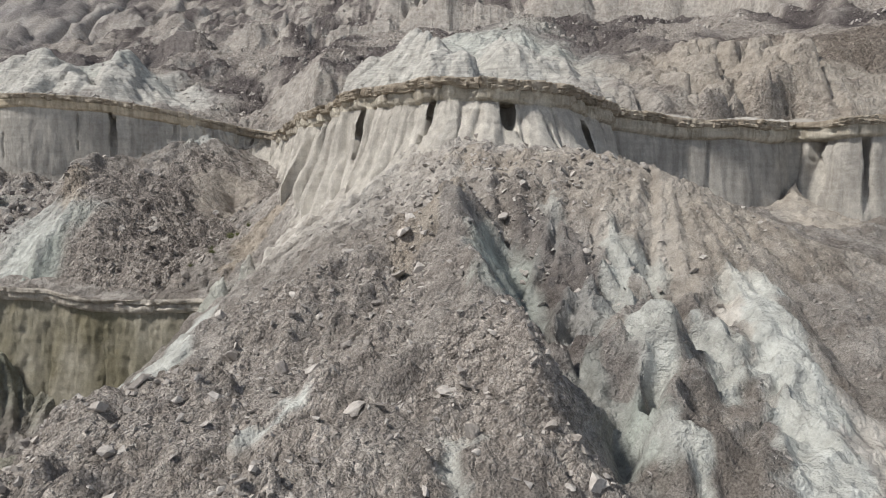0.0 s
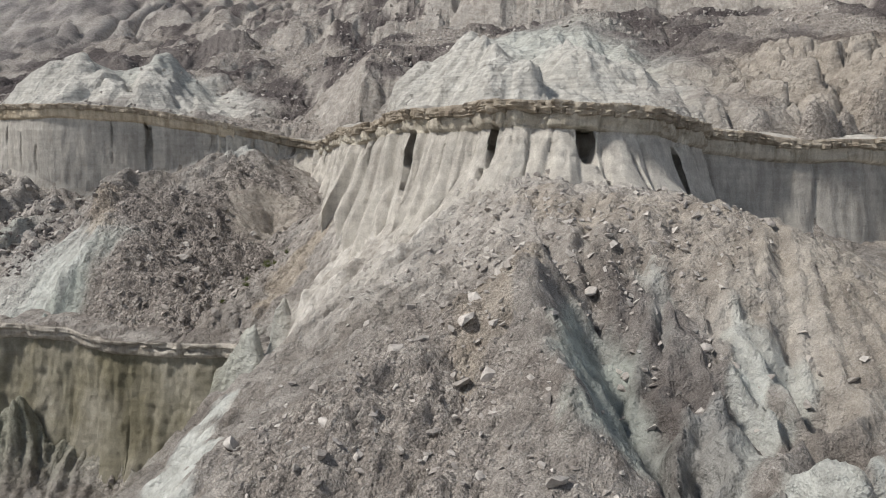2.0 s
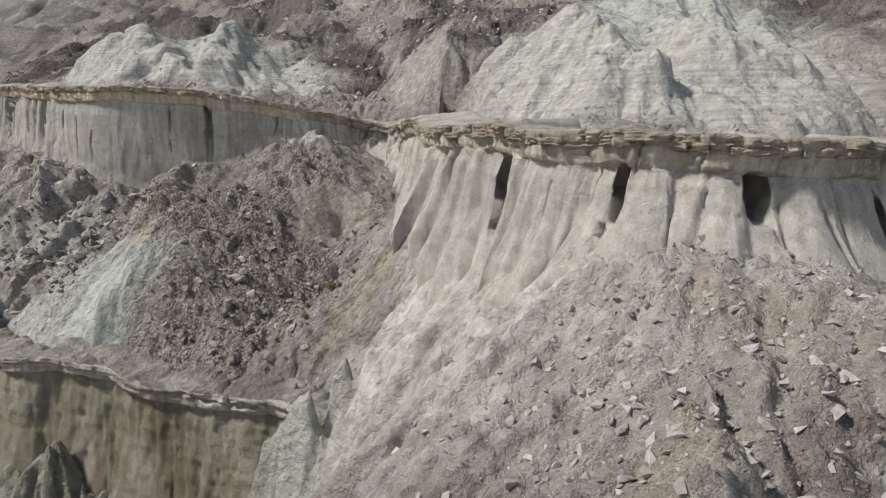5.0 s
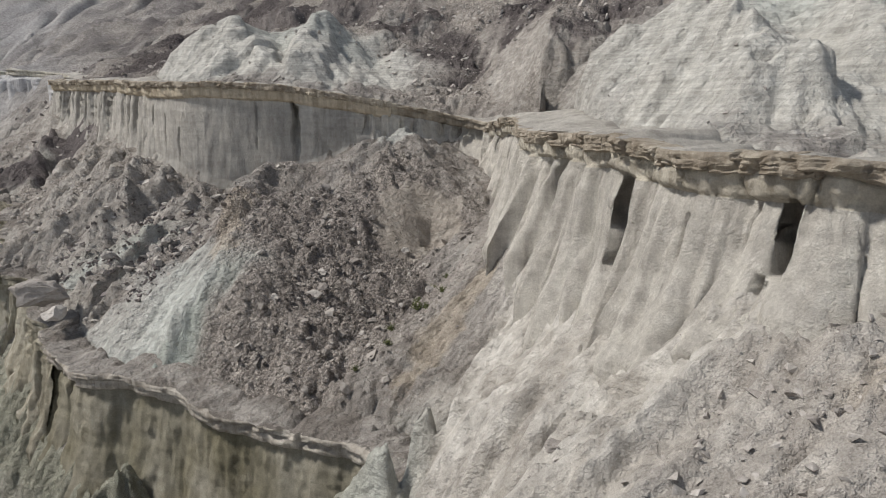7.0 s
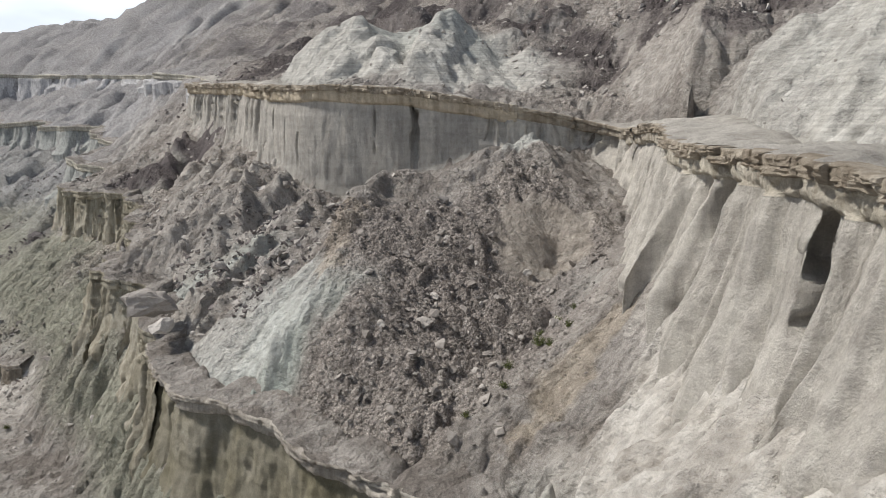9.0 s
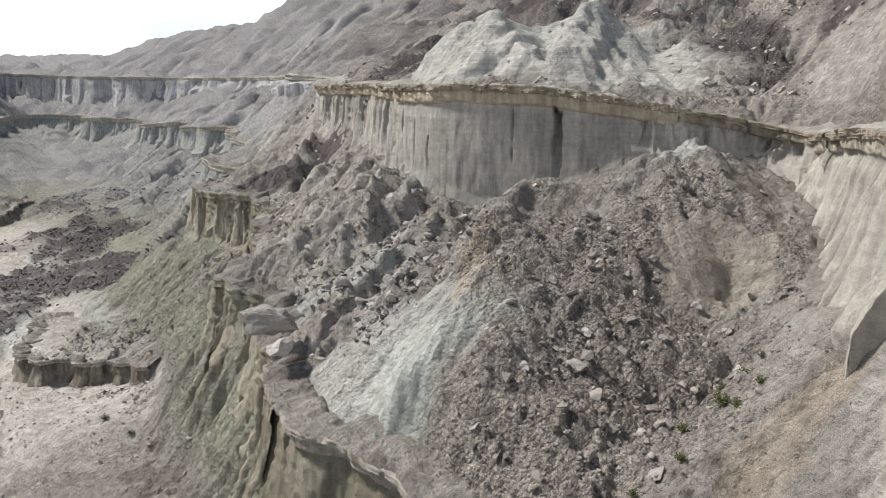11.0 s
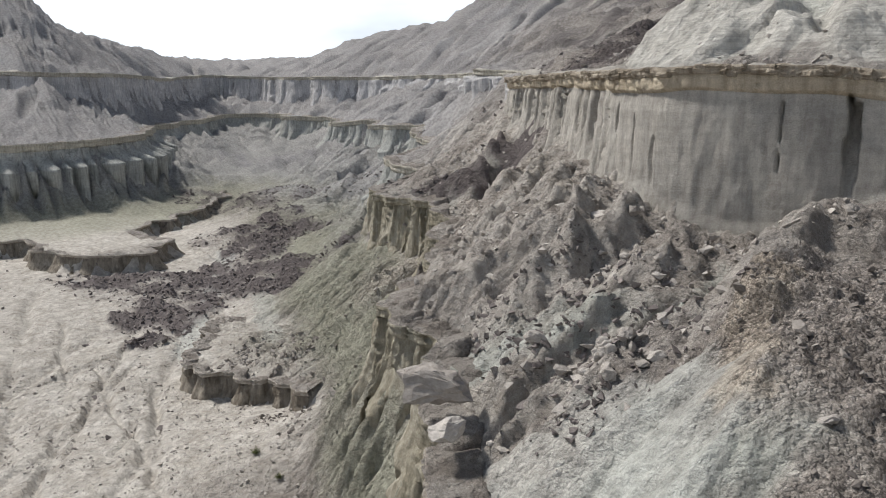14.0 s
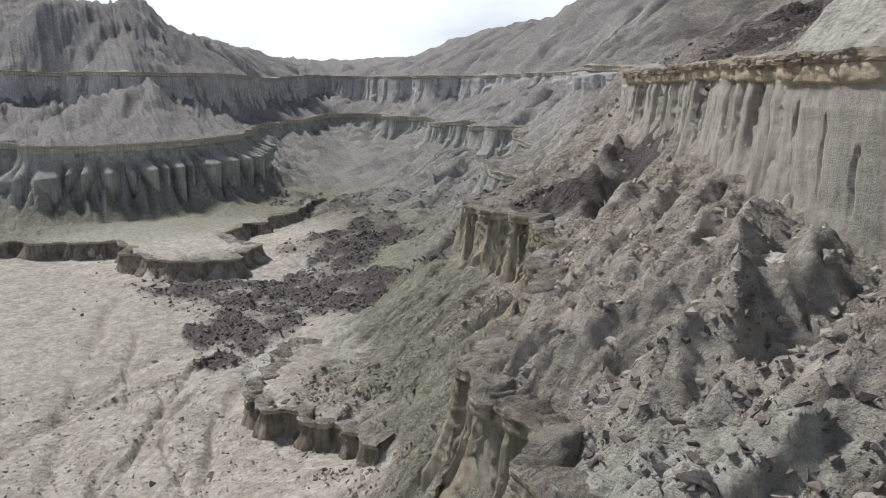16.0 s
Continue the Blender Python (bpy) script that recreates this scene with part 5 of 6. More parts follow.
M_GROUND = ground_material()
M_WALL_U = cliff_material("pale_cliff_silt", (0.495, 0.473, 0.443), (0.60, 0.576, 0.54), (0.86, 0.85, 0.84))
M_WALL_L = cliff_material("olive_cliff_clay", (0.21, 0.193, 0.14), (0.35, 0.33, 0.28), (0.93, 0.925, 0.91), 0.08)
M_WALL_G = cliff_material("grey_cliff_silt", (0.40, 0.385, 0.365), (0.50, 0.48, 0.452), (0.82, 0.81, 0.80))
M_SHELF = cliff_material("pale_shelf_silt", (0.43, 0.41, 0.385), (0.56, 0.54, 0.51), (0.9, 0.89, 0.88))
M_CAP = cliff_material("tan_cap_rock", (0.36, 0.315, 0.262), (0.50, 0.452, 0.39), (0.72, 0.69, 0.65))
M_BED = cliff_material("yellowish_silt_bed", (0.49, 0.425, 0.335), (0.585, 0.52, 0.425), (0.80, 0.77, 0.73))
M_PALEBED = cliff_material("pale_tan_bed", (0.50, 0.465, 0.41), (0.60, 0.565, 0.50), (0.72, 0.69, 0.64))
M_SPUR = cliff_material("yellowish_clay", (0.36, 0.335, 0.275), (0.46, 0.435, 0.375), (0.68, 0.66, 0.62))
M_WALL_F = cliff_material("grey_green_clay", (0.36, 0.375, 0.37), (0.49, 0.50, 0.495), (0.70, 0.70, 0.69))
# far upper walls: silt colour shifted to blue-grey to stand for haze
M_WALL_HAZE = cliff_material("haze_tinted_silt", (0.46, 0.46, 0.485), (0.59, 0.588, 0.61), (0.74, 0.74, 0.74))
M_LEDGE = cliff_material("pale_ledge_rock", (0.46, 0.44, 0.40), (0.58, 0.555, 0.50), (0.7, 0.68, 0.64))
M_LIP = cliff_material("grey_ledge_rock", (0.44, 0.405, 0.37), (0.55, 0.515, 0.475), (0.74, 0.72, 0.69))
M_BANK = cliff_material("brown_bank_silt", (0.24, 0.215, 0.185), (0.36, 0.33, 0.29), (0.6, 0.57, 0.54))
M_ROCK = rock_material("rubble_stone", (0.33, 0.303, 0.28), (0.58, 0.545, 0.51))
M_DUNROCK = rock_material("dun_stone", (0.20, 0.18, 0.165), (0.40, 0.37, 0.34))
M_DARKROCK = rock_material("dark_shale_stone", (0.13, 0.115, 0.112), (0.29, 0.26, 0.25))
M_LEAF = rock_material("dry_shrub_green", (0.09, 0.11, 0.04), (0.17, 0.18, 0.08))


# ---- meshes ----
def mesh_of(name, co, quads, material, shade=True):
    me = bpy.data.meshes.new(name)
    me.vertices.add(len(co))
    me.vertices.foreach_set("co", np.asarray(co, np.float32).ravel())
    quads = np.asarray(quads, np.int32)
    k = quads.shape[1]
    me.loops.add(quads.size)
    me.polygons.add(len(quads))
    me.loops.foreach_set("vertex_index", quads.ravel())
    me.polygons.foreach_set("loop_start", np.arange(len(quads), dtype=np.int32) * k)
    me.update(calc_edges=True)
    me.materials.append(material)
    me.polygons.foreach_set("use_smooth", np.full(len(quads), shade))
    return me


def sheet(ny, nx):
    i = np.arange(nx * ny).reshape(ny, nx)
    return np.stack([i[:-1, :-1], i[:-1, 1:], i[1:, 1:], i[1:, :-1]], -1).reshape(-1, 4)


ground_mesh = mesh_of("ground", np.stack([X, Y, Z], -1).reshape(-1, 3), sheet(*X.shape), M_GROUND)
ground = tagged(new("ground", ground_mesh), "eroded badland ground of grey-brown rubble, pale silt and green clay slopes", "ground", kind="structure")
layer = ground_mesh.color_attributes.new("soil", "FLOAT_COLOR", "POINT")
layer.data.foreach_set("color", np.stack([rubble, green, pale, np.ones_like(X)], -1).astype(np.float32).ravel())
layer = ground_mesh.color_attributes.new("soil_two", "FLOAT_COLOR", "POINT")
bedded = np.clip(hill, 0, 1) * (0.35 + 0.65 * np.clip(mounds, 0, 1))
layer.data.foreach_set("color", np.stack([olive, dark, bedded, np.ones_like(X)], -1).astype(np.float32).ravel())
haze_layer = ground_mesh.attributes.new("haze_tint", "FLOAT", "POINT")
haze_layer.data.foreach_set("value", (0.7 * beyond).astype(np.float32).ravel())
fourth = ground_mesh.attributes.new("soil_four", "FLOAT", "POINT")
fourth.data.foreach_set("value", tan.astype(np.float32).ravel())
third = ground_mesh.attributes.new("soil_three", "FLOAT", "POINT")
third.data.foreach_set("value", white.astype(np.float32).ravel())


def panel(s, size, seed):
    """A random number for each of the pieces between the joints of cellwave."""
    u = s / size
    i = np.floor(u)
    own = i - 1 + (u >= i + 0.8 * (hash01(i, i * 0, seed) - 0.5)) + (u >= i + 1 + 0.8 * (hash01(i + 1, i * 0, seed) - 0.5))
    return hash01(own, own * 0 + 5, seed + 50)


def cap_blocks(ob, p, n, s, zt, thick, overhang, material, seed):
    """Broken slabs lying in two courses along the rim, each a piece of its own."""
    rng = random.Random(seed)
    for course in range(2):
        at, t0 = 0.5 + 0.3 * course, thick * (0.5, 0.5)[course]
        drop = thick * (0.0, 0.47)[course]
        while at < s[-1] - 1.0:
            ln = rng.choice((rng.uniform(0.35, 0.9), rng.uniform(0.9, 2.6)))
            u = np.linspace(at, min(at + ln - rng.uniform(0.01, 0.06), s[-1]), max(5, int(ln / 0.13)))
            at += ln
            if rng.random() < (0.14, 0.08)[course]:
                at += rng.uniform(0.1, 0.8)
                continue
            t, out, up = t0 * rng.uniform(0.8, 1.2), overhang * rng.uniform(0.6, 1.0) * (1.0, 0.85)[course] + 0.05, rng.uniform(-0.05, 0.06) - drop
            tip, skew = rng.uniform(-0.05, 0.05), rng.uniform(-0.22, 0.22)
            section = np.array([(-1.3, -0.5), (-0.6, 0.0), (0.35 * out, 0.03), (out - 0.05, 0.0), (out, -0.06), (out + 0.02, -0.35 * t), (out - 0.04, -0.65 * t), (out, -t + 0.05), (out - 0.08, -t), (0.3 * out, -t - 0.02), (-0.5, -t - 0.05), (-1.3, -t - 0.4)])
            px, py, nx_, ny_, pz = (np.interp(u, s, v) for v in (p[:, 0], p[:, 1], n[:, 0], n[:, 1], zt))
            o = np.broadcast_to(section[:, 0], (len(u), len(section))).copy()
            z = pz[:, None] + section[:, 1] + up + tip * (u - u[0])[:, None]
            o[:, 2:10] += 0.20 * fbm(u[:, None] / 0.45 + seed, section[None, 2:10, 1] * 2.5, 3, seed + 31 + course) + skew * np.linspace(-1, 1, len(u))[:, None]
            z += 0.05 * fbm(u[:, None] / 0.5, o / 0.4, 3, seed + 32)
            o[[0, -1], 3:10] -= rng.uniform(0.02, 0.12)
            co = np.stack([px[:, None] + nx_[:, None] * o, py[:, None] + ny_[:, None] * o, z], -1)
            ends = [co[k] * 0.15 + co[k].mean(0) * 0.85 for k in (0, -1)]
            co = np.vstack([ends[0][None], co, ends[1][None]])
            ring = np.concatenate([co, co[:, :1]], 1)
            me = mesh_of("cap_block", ring.reshape(-1, 3), sheet(*ring.shape[:2]), material, False)
            new("cap_block", me).parent = ob


def wall(name, row, step, levels, inset, cap, material, lid_material, label, seed, column=1.7, deep=1.0, niches=(), flare=0.8, overhang=0.45, lumps=1.0, bed=None, gap=0.0, blocky=1.0, blocks=0.0, panels=1.0, slices=1.0, pillars=(), apron_power=2.0):
    """A weathered cliff face under its overhanging cap ledge, along the edge of a terrace."""
    p, s = along(chaikin(row), step)
    n = side(p)
    zt, zb = p[:, 2], np.minimum(p[:, 3], p[:, 2] - 0.3) - 3.0
    zt = zt + 0.09 * fbm(s / 5, s * 0, 2, seed + 1)
    capt = np.minimum(cap * (1 + 0.14 * perlin(s / 5, s * 0, seed + 2)), (zt - zb) * 0.4)
    nlow, ncap, ntop = levels, 18, 7
    h = np.linspace(0, 1, nlow)[:, None]
    zl = zb + (zt - capt - zb) * h
    S = np.broadcast_to(s, zl.shape)
    warp = S + 0.30 * fbm(S / 2.5, zl / 4, 2, seed + 3) + column * 1.1 * perlin(S / (column * 4.5), S * 0, seed + 26)
    power = 0.45 + 1.1 * smooth(-0.35, 0.45, perlin(S / 9, S * 0, seed + 16))      # plain stretches and fluted ones
    e = cellwave(warp, column, seed + 4) * column
    own = panel(warp, column, seed + 4)
    warp2 = warp + 11 + 0.12 * fbm(S / 0.9, zl / 1.5, 2, seed + 27)
    e2 = cellwave(warp2, column * 0.42, seed + 5) * column * 0.42
    own2 = panel(warp2, column * 0.42, seed + 5)
    joint = hash01(np.floor(warp / column + 0.5), S * 0, seed + 17)
    hr = (zl - (zb + 3.0)) / np.maximum(zt - capt - zb - 3.0, 0.4)
    ragged = smooth(-0.1, 0.5, hr + 0.5 * fbm(S / 1.5, zl / 2.5, 3, seed + 6))
    off = panels * max(deep, 0.35) * 0.75 * (own - 0.5) + panels * deep * (power * (0.34 * np.sqrt(np.clip(e / (0.18 * column), 0, 1)) - 0.25 + 0.28 * (own2 - 0.5)))
    off = off - slices * deep * 0.95 * smooth(0.80 - 0.2 * gap, 0.84 - 0.2 * gap, own2) * smooth(0.06, 0.10, e2) * ragged * power      # a slice fallen out
    off = off - slices * max(deep, 0.6) * (0.7 + 0.9 * gap) * smooth(0.45 - 0.25 * gap, 0.9, joint) * np.exp(-(e / (0.07 + 0.12 * joint)) ** 2) * ragged
    off = off - panels * deep * 0.22 * power * np.exp(-(e2 / 0.05) ** 2)
    off = off + (0.02 + 0.08 * lumps) * fbm(S / 0.7, zl / 2.2, 4, seed + 7, 0.6) + 0.035 * lumps * fbm(S / 3, zl / 0.3, 3, seed + 8) + deep * 0.42 * (ridged(S / 1.3, zl / 7, 4, seed + 18, 0.6) - 0.72) + 0.10 * lumps * (ridged(S / 0.6, zl / 1.6, 3, seed + 29) - 0.7)
    rib = np.clip(e / (0.4 * column), 0, 1)
    off = off + flare * np.clip(1 - hr, 0, 1.35) ** apron_power * (0.35 + panels * rib + 0.6 * (1 - panels)) - 0.18 * smooth(0.8, 1.0, hr)
    for x0, y0, wide, proud in pillars:
        at = np.argmin(np.hypot(p[:, 0] - x0, p[:, 1] - y0))
        spread = wide * (1 + 0.9 * np.clip(1 - hr, 0, 1.3) ** 1.6)
        across = np.clip(1 - ((S - s[at] + 0.1 * np.sin(zl * 1.3 + x0)) / spread) ** 2, 0, 1)
        off = off + (proud + 0.6 * np.clip(1 - hr, 0, 1.0) ** 1.5) * np.sqrt(across) * (0.75 + 0.25 * smooth(0.3, 0.9, hr))
    for x0, y0, wide, z0, z1, depth in niches:
        at = np.argmin(np.hypot(p[:, 0] - x0, p[:, 1] - y0))
        w2 = wide * (0.85 + 0.2 * np.sin(zl * 1.7 + x0))
        m = np.exp(-(np.abs(S - s[at] + 0.05 * np.sin(zl * 2.3 + x0)) / w2) ** 8) * smooth(z0 - 0.25, z0 + 0.2, zl) * (1 - smooth(z1 - 0.1, z1 + 0.35, zl))
        off = off - (depth + 0.4 * off) * m
    lateral = np.zeros(zl.shape)
    for x0, y0, wide, z0, z1, depth in niches:
        if depth > 2.9:
            at = np.argmin(np.hypot(p[:, 0] - x0, p[:, 1] - y0))
            m = np.exp(-(np.abs(S - s[at]) / (1.1 * wide)) ** 8) * smooth(z0 - 0.1, z0 + 0.3, zl) * (1 - smooth(z1 - 0.1, z1 + 0.3, zl))
            lateral = lateral + 0.9 * m ** 2 * np.tanh(2.0 * (S - s[at]) / wide)
    off = np.maximum(off, -2.2 if inset > 3.5 else 0.42 - (inset + 0.25) * np.clip((zl - zb - 3.0) / np.maximum(zt - zb - 3.0, 0.4), 0, 1))
    q = np.linspace(0, 1, ncap)[:, None]
    zc = zt - capt + capt * q
    Sc = np.broadcast_to(s, zc.shape)
    sc = Sc + 0.2 * fbm(Sc / 1.5, zc / 0.6, 2, seed + 9)
    part_at = 0.66 + 0.07 * perlin(Sc / 3.5, Sc * 0, seed + 19)
    upper = smooth(-0.03, 0.03, q - part_at)      # a massive bed under a thin slab
    ec = cellwave(sc, 2.6, seed + 20) * 2.6
    block = panel(sc, 2.6, seed + 20)
    thin = np.abs(((zt - zc) / (0.2 + 0.03 * np.sin(Sc))) % 1.0 - 0.5)
    belly = np.sqrt(np.clip(q / 0.30, 0, 1)) * (1 - 0.10 * np.clip((q - 0.3) / 0.35, 0, 1))
    offc = overhang * np.where(upper > 0.5, 0.7 - 0.12 * smooth(0.3, 0.5, thin), 0.36 * belly) + np.where(upper > 0.5, 0.1, 0.2) * np.clip(off[-1] + 0.18, -0.5, 0.5) + 0.20 * overhang * blocky * (block - 0.5)
    offc = offc - blocky * (0.10 + 0.35 * hash01(np.floor(sc / 2.6 + 0.5), Sc * 0, seed + 23)) * np.exp(-(ec / 0.06) ** 2) - 0.10 * np.exp(-((q - part_at) / 0.04) ** 2)
    offc = offc + 0.07 * fbm(Sc / 0.7, zc / 0.4, 4, seed + 13, 0.6) + 0.15 * overhang * blocky * perlin(Sc / 3, Sc * 0, seed + 24)
    bite = smooth(0.25, 0.45, perlin(Sc / 1.7, zc / 0.7, seed + 28)) * blocky
    offc = offc - 0.22 * bite
    low = smooth(-0.02, 0.12, q)
    offc = offc * low + off[-1] * (1 - low)
    r = np.linspace(0, 1, ntop + 1)[1:, None]
    reach = inset + 0.9
    span = max(3, int(6.0 / step))
    calm_n = np.stack([np.convolve(np.pad(n[:, k], span, mode="edge"), np.ones(2 * span + 1) / (2 * span + 1), mode="valid") for k in (0, 1)], 1)
    calm_n /= np.hypot(calm_n[:, 0], calm_n[:, 1])[:, None] + 1e-9
    inner = p[:, :2] - calm_n * reach
    zin = ground_z(inner[:, 0], inner[:, 1])
    offt = offc[-1] - (offc[-1] + reach) * r
    ztop = zt + (np.minimum(zin, zt + 0.8) - 0.12 - zt) * r + (0.22 * fbm(Sc[:ntop] / 0.9, r * 3 + 0 * Sc[:ntop], 3, seed + 14) + 0.25 * perlin(Sc[:ntop] / 2.2, r * 1.5 + 0 * Sc[:ntop], seed + 25)) * (1 - r) - 0.6 * smooth(0.85, 1, r)
    offs, zs = np.vstack([off, offc, offt]), np.vstack([zl, zc, ztop])
    co = np.stack([p[:, 0] + n[:, 0] * offs, p[:, 1] + n[:, 1] * offs, zs], -1)
    rows = len(offs)
    for k in range(ntop):
        way = n * (1 - r[k]) + calm_n * r[k]
        co[nlow + ncap + k, :, :2] = p[:, :2] + way * offt[k][:, None]
    co[:nlow, :, 0] += n[:, 1] * lateral
    co[:nlow, :, 1] -= n[:, 0] * lateral
    co[:4, :, 2] = np.minimum(co[:4, :, 2], ground_z(co[:4, :, 0], co[:4, :, 1]) - 0.6)
    me = mesh_of("face", co[:nlow].reshape(-1, 3), sheet(nlow, len(s)), material)
    ob = tagged(new(name, me), label, "cliff", kind="structure")
    cuts = [nlow - 1, nlow + int(ncap * 0.62), nlow + ncap - 1, rows - 1]      # bed, slab and top meet in sharp edges
    strips = [co[i:j + 1] for i, j in zip(cuts[:-1], cuts[1:])]
    quads, slots, at = [], [], 0
    for k, strip in enumerate(strips):
        quads.append(sheet(*strip.shape[:2]) + at)
        slots.append(np.full(len(quads[-1]), (2 if bed is not None else 0, 0, 1)[k]))
        at += strip.shape[0] * strip.shape[1]
    lid_me = mesh_of("cap_ledge", np.vstack([v.reshape(-1, 3) for v in strips]), np.vstack(quads), lid_material)
    lid_me.materials.append(M_SHELF if "upper" in name else M_GROUND)
    lid_me.materials.append(bed or lid_material)
    lid_me.polygons.foreach_set("material_index", np.concatenate(slots).astype(np.int32))
    lid = new("cap_ledge", lid_me)
    lid.parent = ob
    tagged(lid, "layered overhanging cap rock ledge")
    if blocks:
        cap_blocks(ob, p, n, s, zt, blocks, overhang, lid_material, seed)
    return ob


FRONT_GAPS = ((-0.65, 42.9, 0.22, 23.7, 25.7, 3.4), (-1.1, 43.2, 0.07, 22.6, 23.3, 0.8), (3.9, 41.7, 0.36, 23.9, 25.6, 3.4), (8.8, 45.2, 0.45, 21.6, 24.4, 3.0), (-5.65, 48.5, 0.24, 22.3, 26.3, 3.0), (-4.6, 47.4, 0.08, 21.8, 25.9, 1.2),
              (-9.0, 57.0, 0.75, 23.6, 26.3, 2.4), (-10.0, 59.1, 1.15, 23.6, 26.4, 2.6), (-12.7, 64.8, 0.2, 22.6, 26.4, 2.0), (-13.2, 67.6, 0.22, 23, 26.5, 1.8), (-14.1, 71.0, 0.22, 21.8, 26.8, 1.6), (-14.8, 73.8, 0.3, 22, 26.8, 1.8), (-3.3, 45.3, 0.10, 23.6, 24.7, 0.6), (-1.7, 43.8, 0.10, 24.2, 25.2, 0.6))
FRONT_PILLARS = ((-6.9, 51.8, 0.7, 0.6), (-7.9, 54.8, 0.7, 0.5), (-9.45, 57.95, 0.2, 0.2), (-5.0, 47.9, 0.30, 0.25), (-4.0, 46.6, 0.55, 0.30), (-2.4, 44.6, 0.8, 0.25), (-11.1, 61.3, 0.42, 0.6), (-12.5, 63.8, 0.35, 0.4), (-13.0, 66.2, 0.4, 0.5), (-13.7, 69.2, 0.45, 0.5), (-14.0, 72.5, 0.4, 0.4), (-15.2, 75.4, 0.5, 0.3), (1.4, 42.1, 1.6, 0.2), (6.0, 42.6, 1.3, 0.15))
wall("cliff_upper_1", UPPER_EAST, 0.13, 50, 2.6, 1.5, M_WALL_G, M_CAP, "flat grey silt cliff under a broken tan cap rock", 100, 2.6, 0.4, ((28.2, 54.8, 0.7, 18, 24.6, 1.8), (31.0, 52.3, 0.3, 19, 24, 1.6)), 0.5, 0.5, 0.3, M_PALEBED, 0.2, 0.6, 0.6, 0.45, 0.4)
promontory = wall("cliff_upper_2", PROMONTORY, 0.08, 80, 3.7, 1.35, M_WALL_U, M_CAP, "pale promontory cliff with columns under an overhanging tan cap rock", 140, 1.5, 0.7, FRONT_GAPS, 1.1, 0.45, 0.5, M_PALEBED, 0.0, 0.8, 0.6, 0.45, 0.15, FRONT_PILLARS, 1.4)
wall("cliff_upper_3", UPPER_BAY, 0.13, 36, 2.0, 1.0, M_WALL_U, M_CAP, "shaded hollow in the pale cliff behind the debris mound", 170, 1.5, 1.2, ((-20.6, 86, 0.8, 23, 27, 1.7), (-23, 86.6, 0.4, 23, 27, 1.5)), 0.3, 0.6)
wall("cliff_upper_4", UPPER_WEST, 0.13, 64, 2.8, 1.5, M_WALL_G, M_CAP, "tall smooth grey-beige cliff with a brown cap rock ledge", 200, 2.2, 0.15,
     ((-36.6, 80.2, 0.26, 21.5, 28.6, 2.4), (-36.9, 80.1, 0.12, 22.5, 29.2, 2.0), (-30.4, 82.3, 0.4, 25, 28.2, 1.7), (-47.8, 78.2, 0.12, 23.6, 26.6, 1.4), (-49.8, 78.9, 0.10, 23.6, 28, 1.2), (-40.2, 79.3, 0.05, 25, 29.4, 0.5), (-52, 80.2, 0.14, 24, 28.6, 1.2)), 0.15, 0.3, 0.2, M_BED, 0.1, 0.3, 0.6, 0.22, 0.0)
wall("cliff_upper_7", UPPER_END, 0.16, 50, 2.8, 1.4, M_WALL_G, M_CAP, "cliff of narrow pale columns with dark gaps under a thin ledge", 230, 2.0, 0.75,
     ((-90.4, 106.7, 0.9, 27, 31.8, 1.8), (-93.4, 108.7, 0.6, 27, 31.8, 1.8), (-87, 104.5, 0.4, 27, 31, 1.6), (-60, 86.3, 0.25, 25, 29, 1.5), (-68, 92.2, 0.3, 25, 30, 1.6)), 0.5, 0.5, 0.3, M_BED, 0.9, 0.6, 0.6, 0.9, 1.5)
wall("cliff_upper_5", UPPER_MID, 0.5, 26, 2.0, 1.2, M_WALL_HAZE, M_LEDGE, "weathered cliff band high on the valley side", 260, 4.5, 1.6, (), 1.2, 0.35)
wall("cliff_upper_6", UPPER_FAR, 0.7, 26, 2.4, 1.3, M_WALL_HAZE, M_LEDGE, "distant shaded cliff band with a thin cap ledge", 300, 6.0, 2.4, (), 1.2, 0.45)
wall("cliff_lower_1", LOWER_NEAR, 0.12, 56, 1.5, 1.05, M_WALL_L, M_LIP, "olive clay cliff under a scalloped grey ledge", 400, 2.8, 0.22, ((-38.6, 54.0, 0.3, 4, 12, 1.5), (-40.2, 55.0, 0.12, 5, 12, 1.2)), 0.9, 0.55, 1.3, None, 0.0, 1.0, 0.0, 0.35, 0.0)
wall("cliff_lower_4", LOWER_SPUR, 0.12, 50, 1.5, 0.9, M_SPUR, M_SPUR, "broken olive clay spur with yellowish pillars", 430, 2.2, 1.1, ((-45.6, 58.8, 0.4, 6, 13, 1.4), (-55, 64.2, 0.5, 10, 15, 1.5), (-62.6, 67.2, 0.5, 12.4, 14.6, 1.4), (-64.6, 69.8, 0.35, 12, 14.4, 1.4), (-75, 82.4, 0.4, 13, 16.8, 1.5), (-82, 86.3, 0.35, 13, 17.4, 1.4), (-88, 87.4, 0.6, 13.4, 17.6, 1.5), (-92, 88, 0.3, 13, 17.4, 1.4), (-96.6, 88.7, 0.5, 12.6, 17.2, 1.5)), 0.7, 0.12, 1.4, M_SPUR, 0.9)
wall("cliff_lower_2", LOWER_MID, 0.35, 34, 2.0, 1.3, M_WALL_F, M_LEDGE, "green-grey clay cliff with a pale cap ledge", 500, 3.4, 1.1, (), 1.6, 0.4)
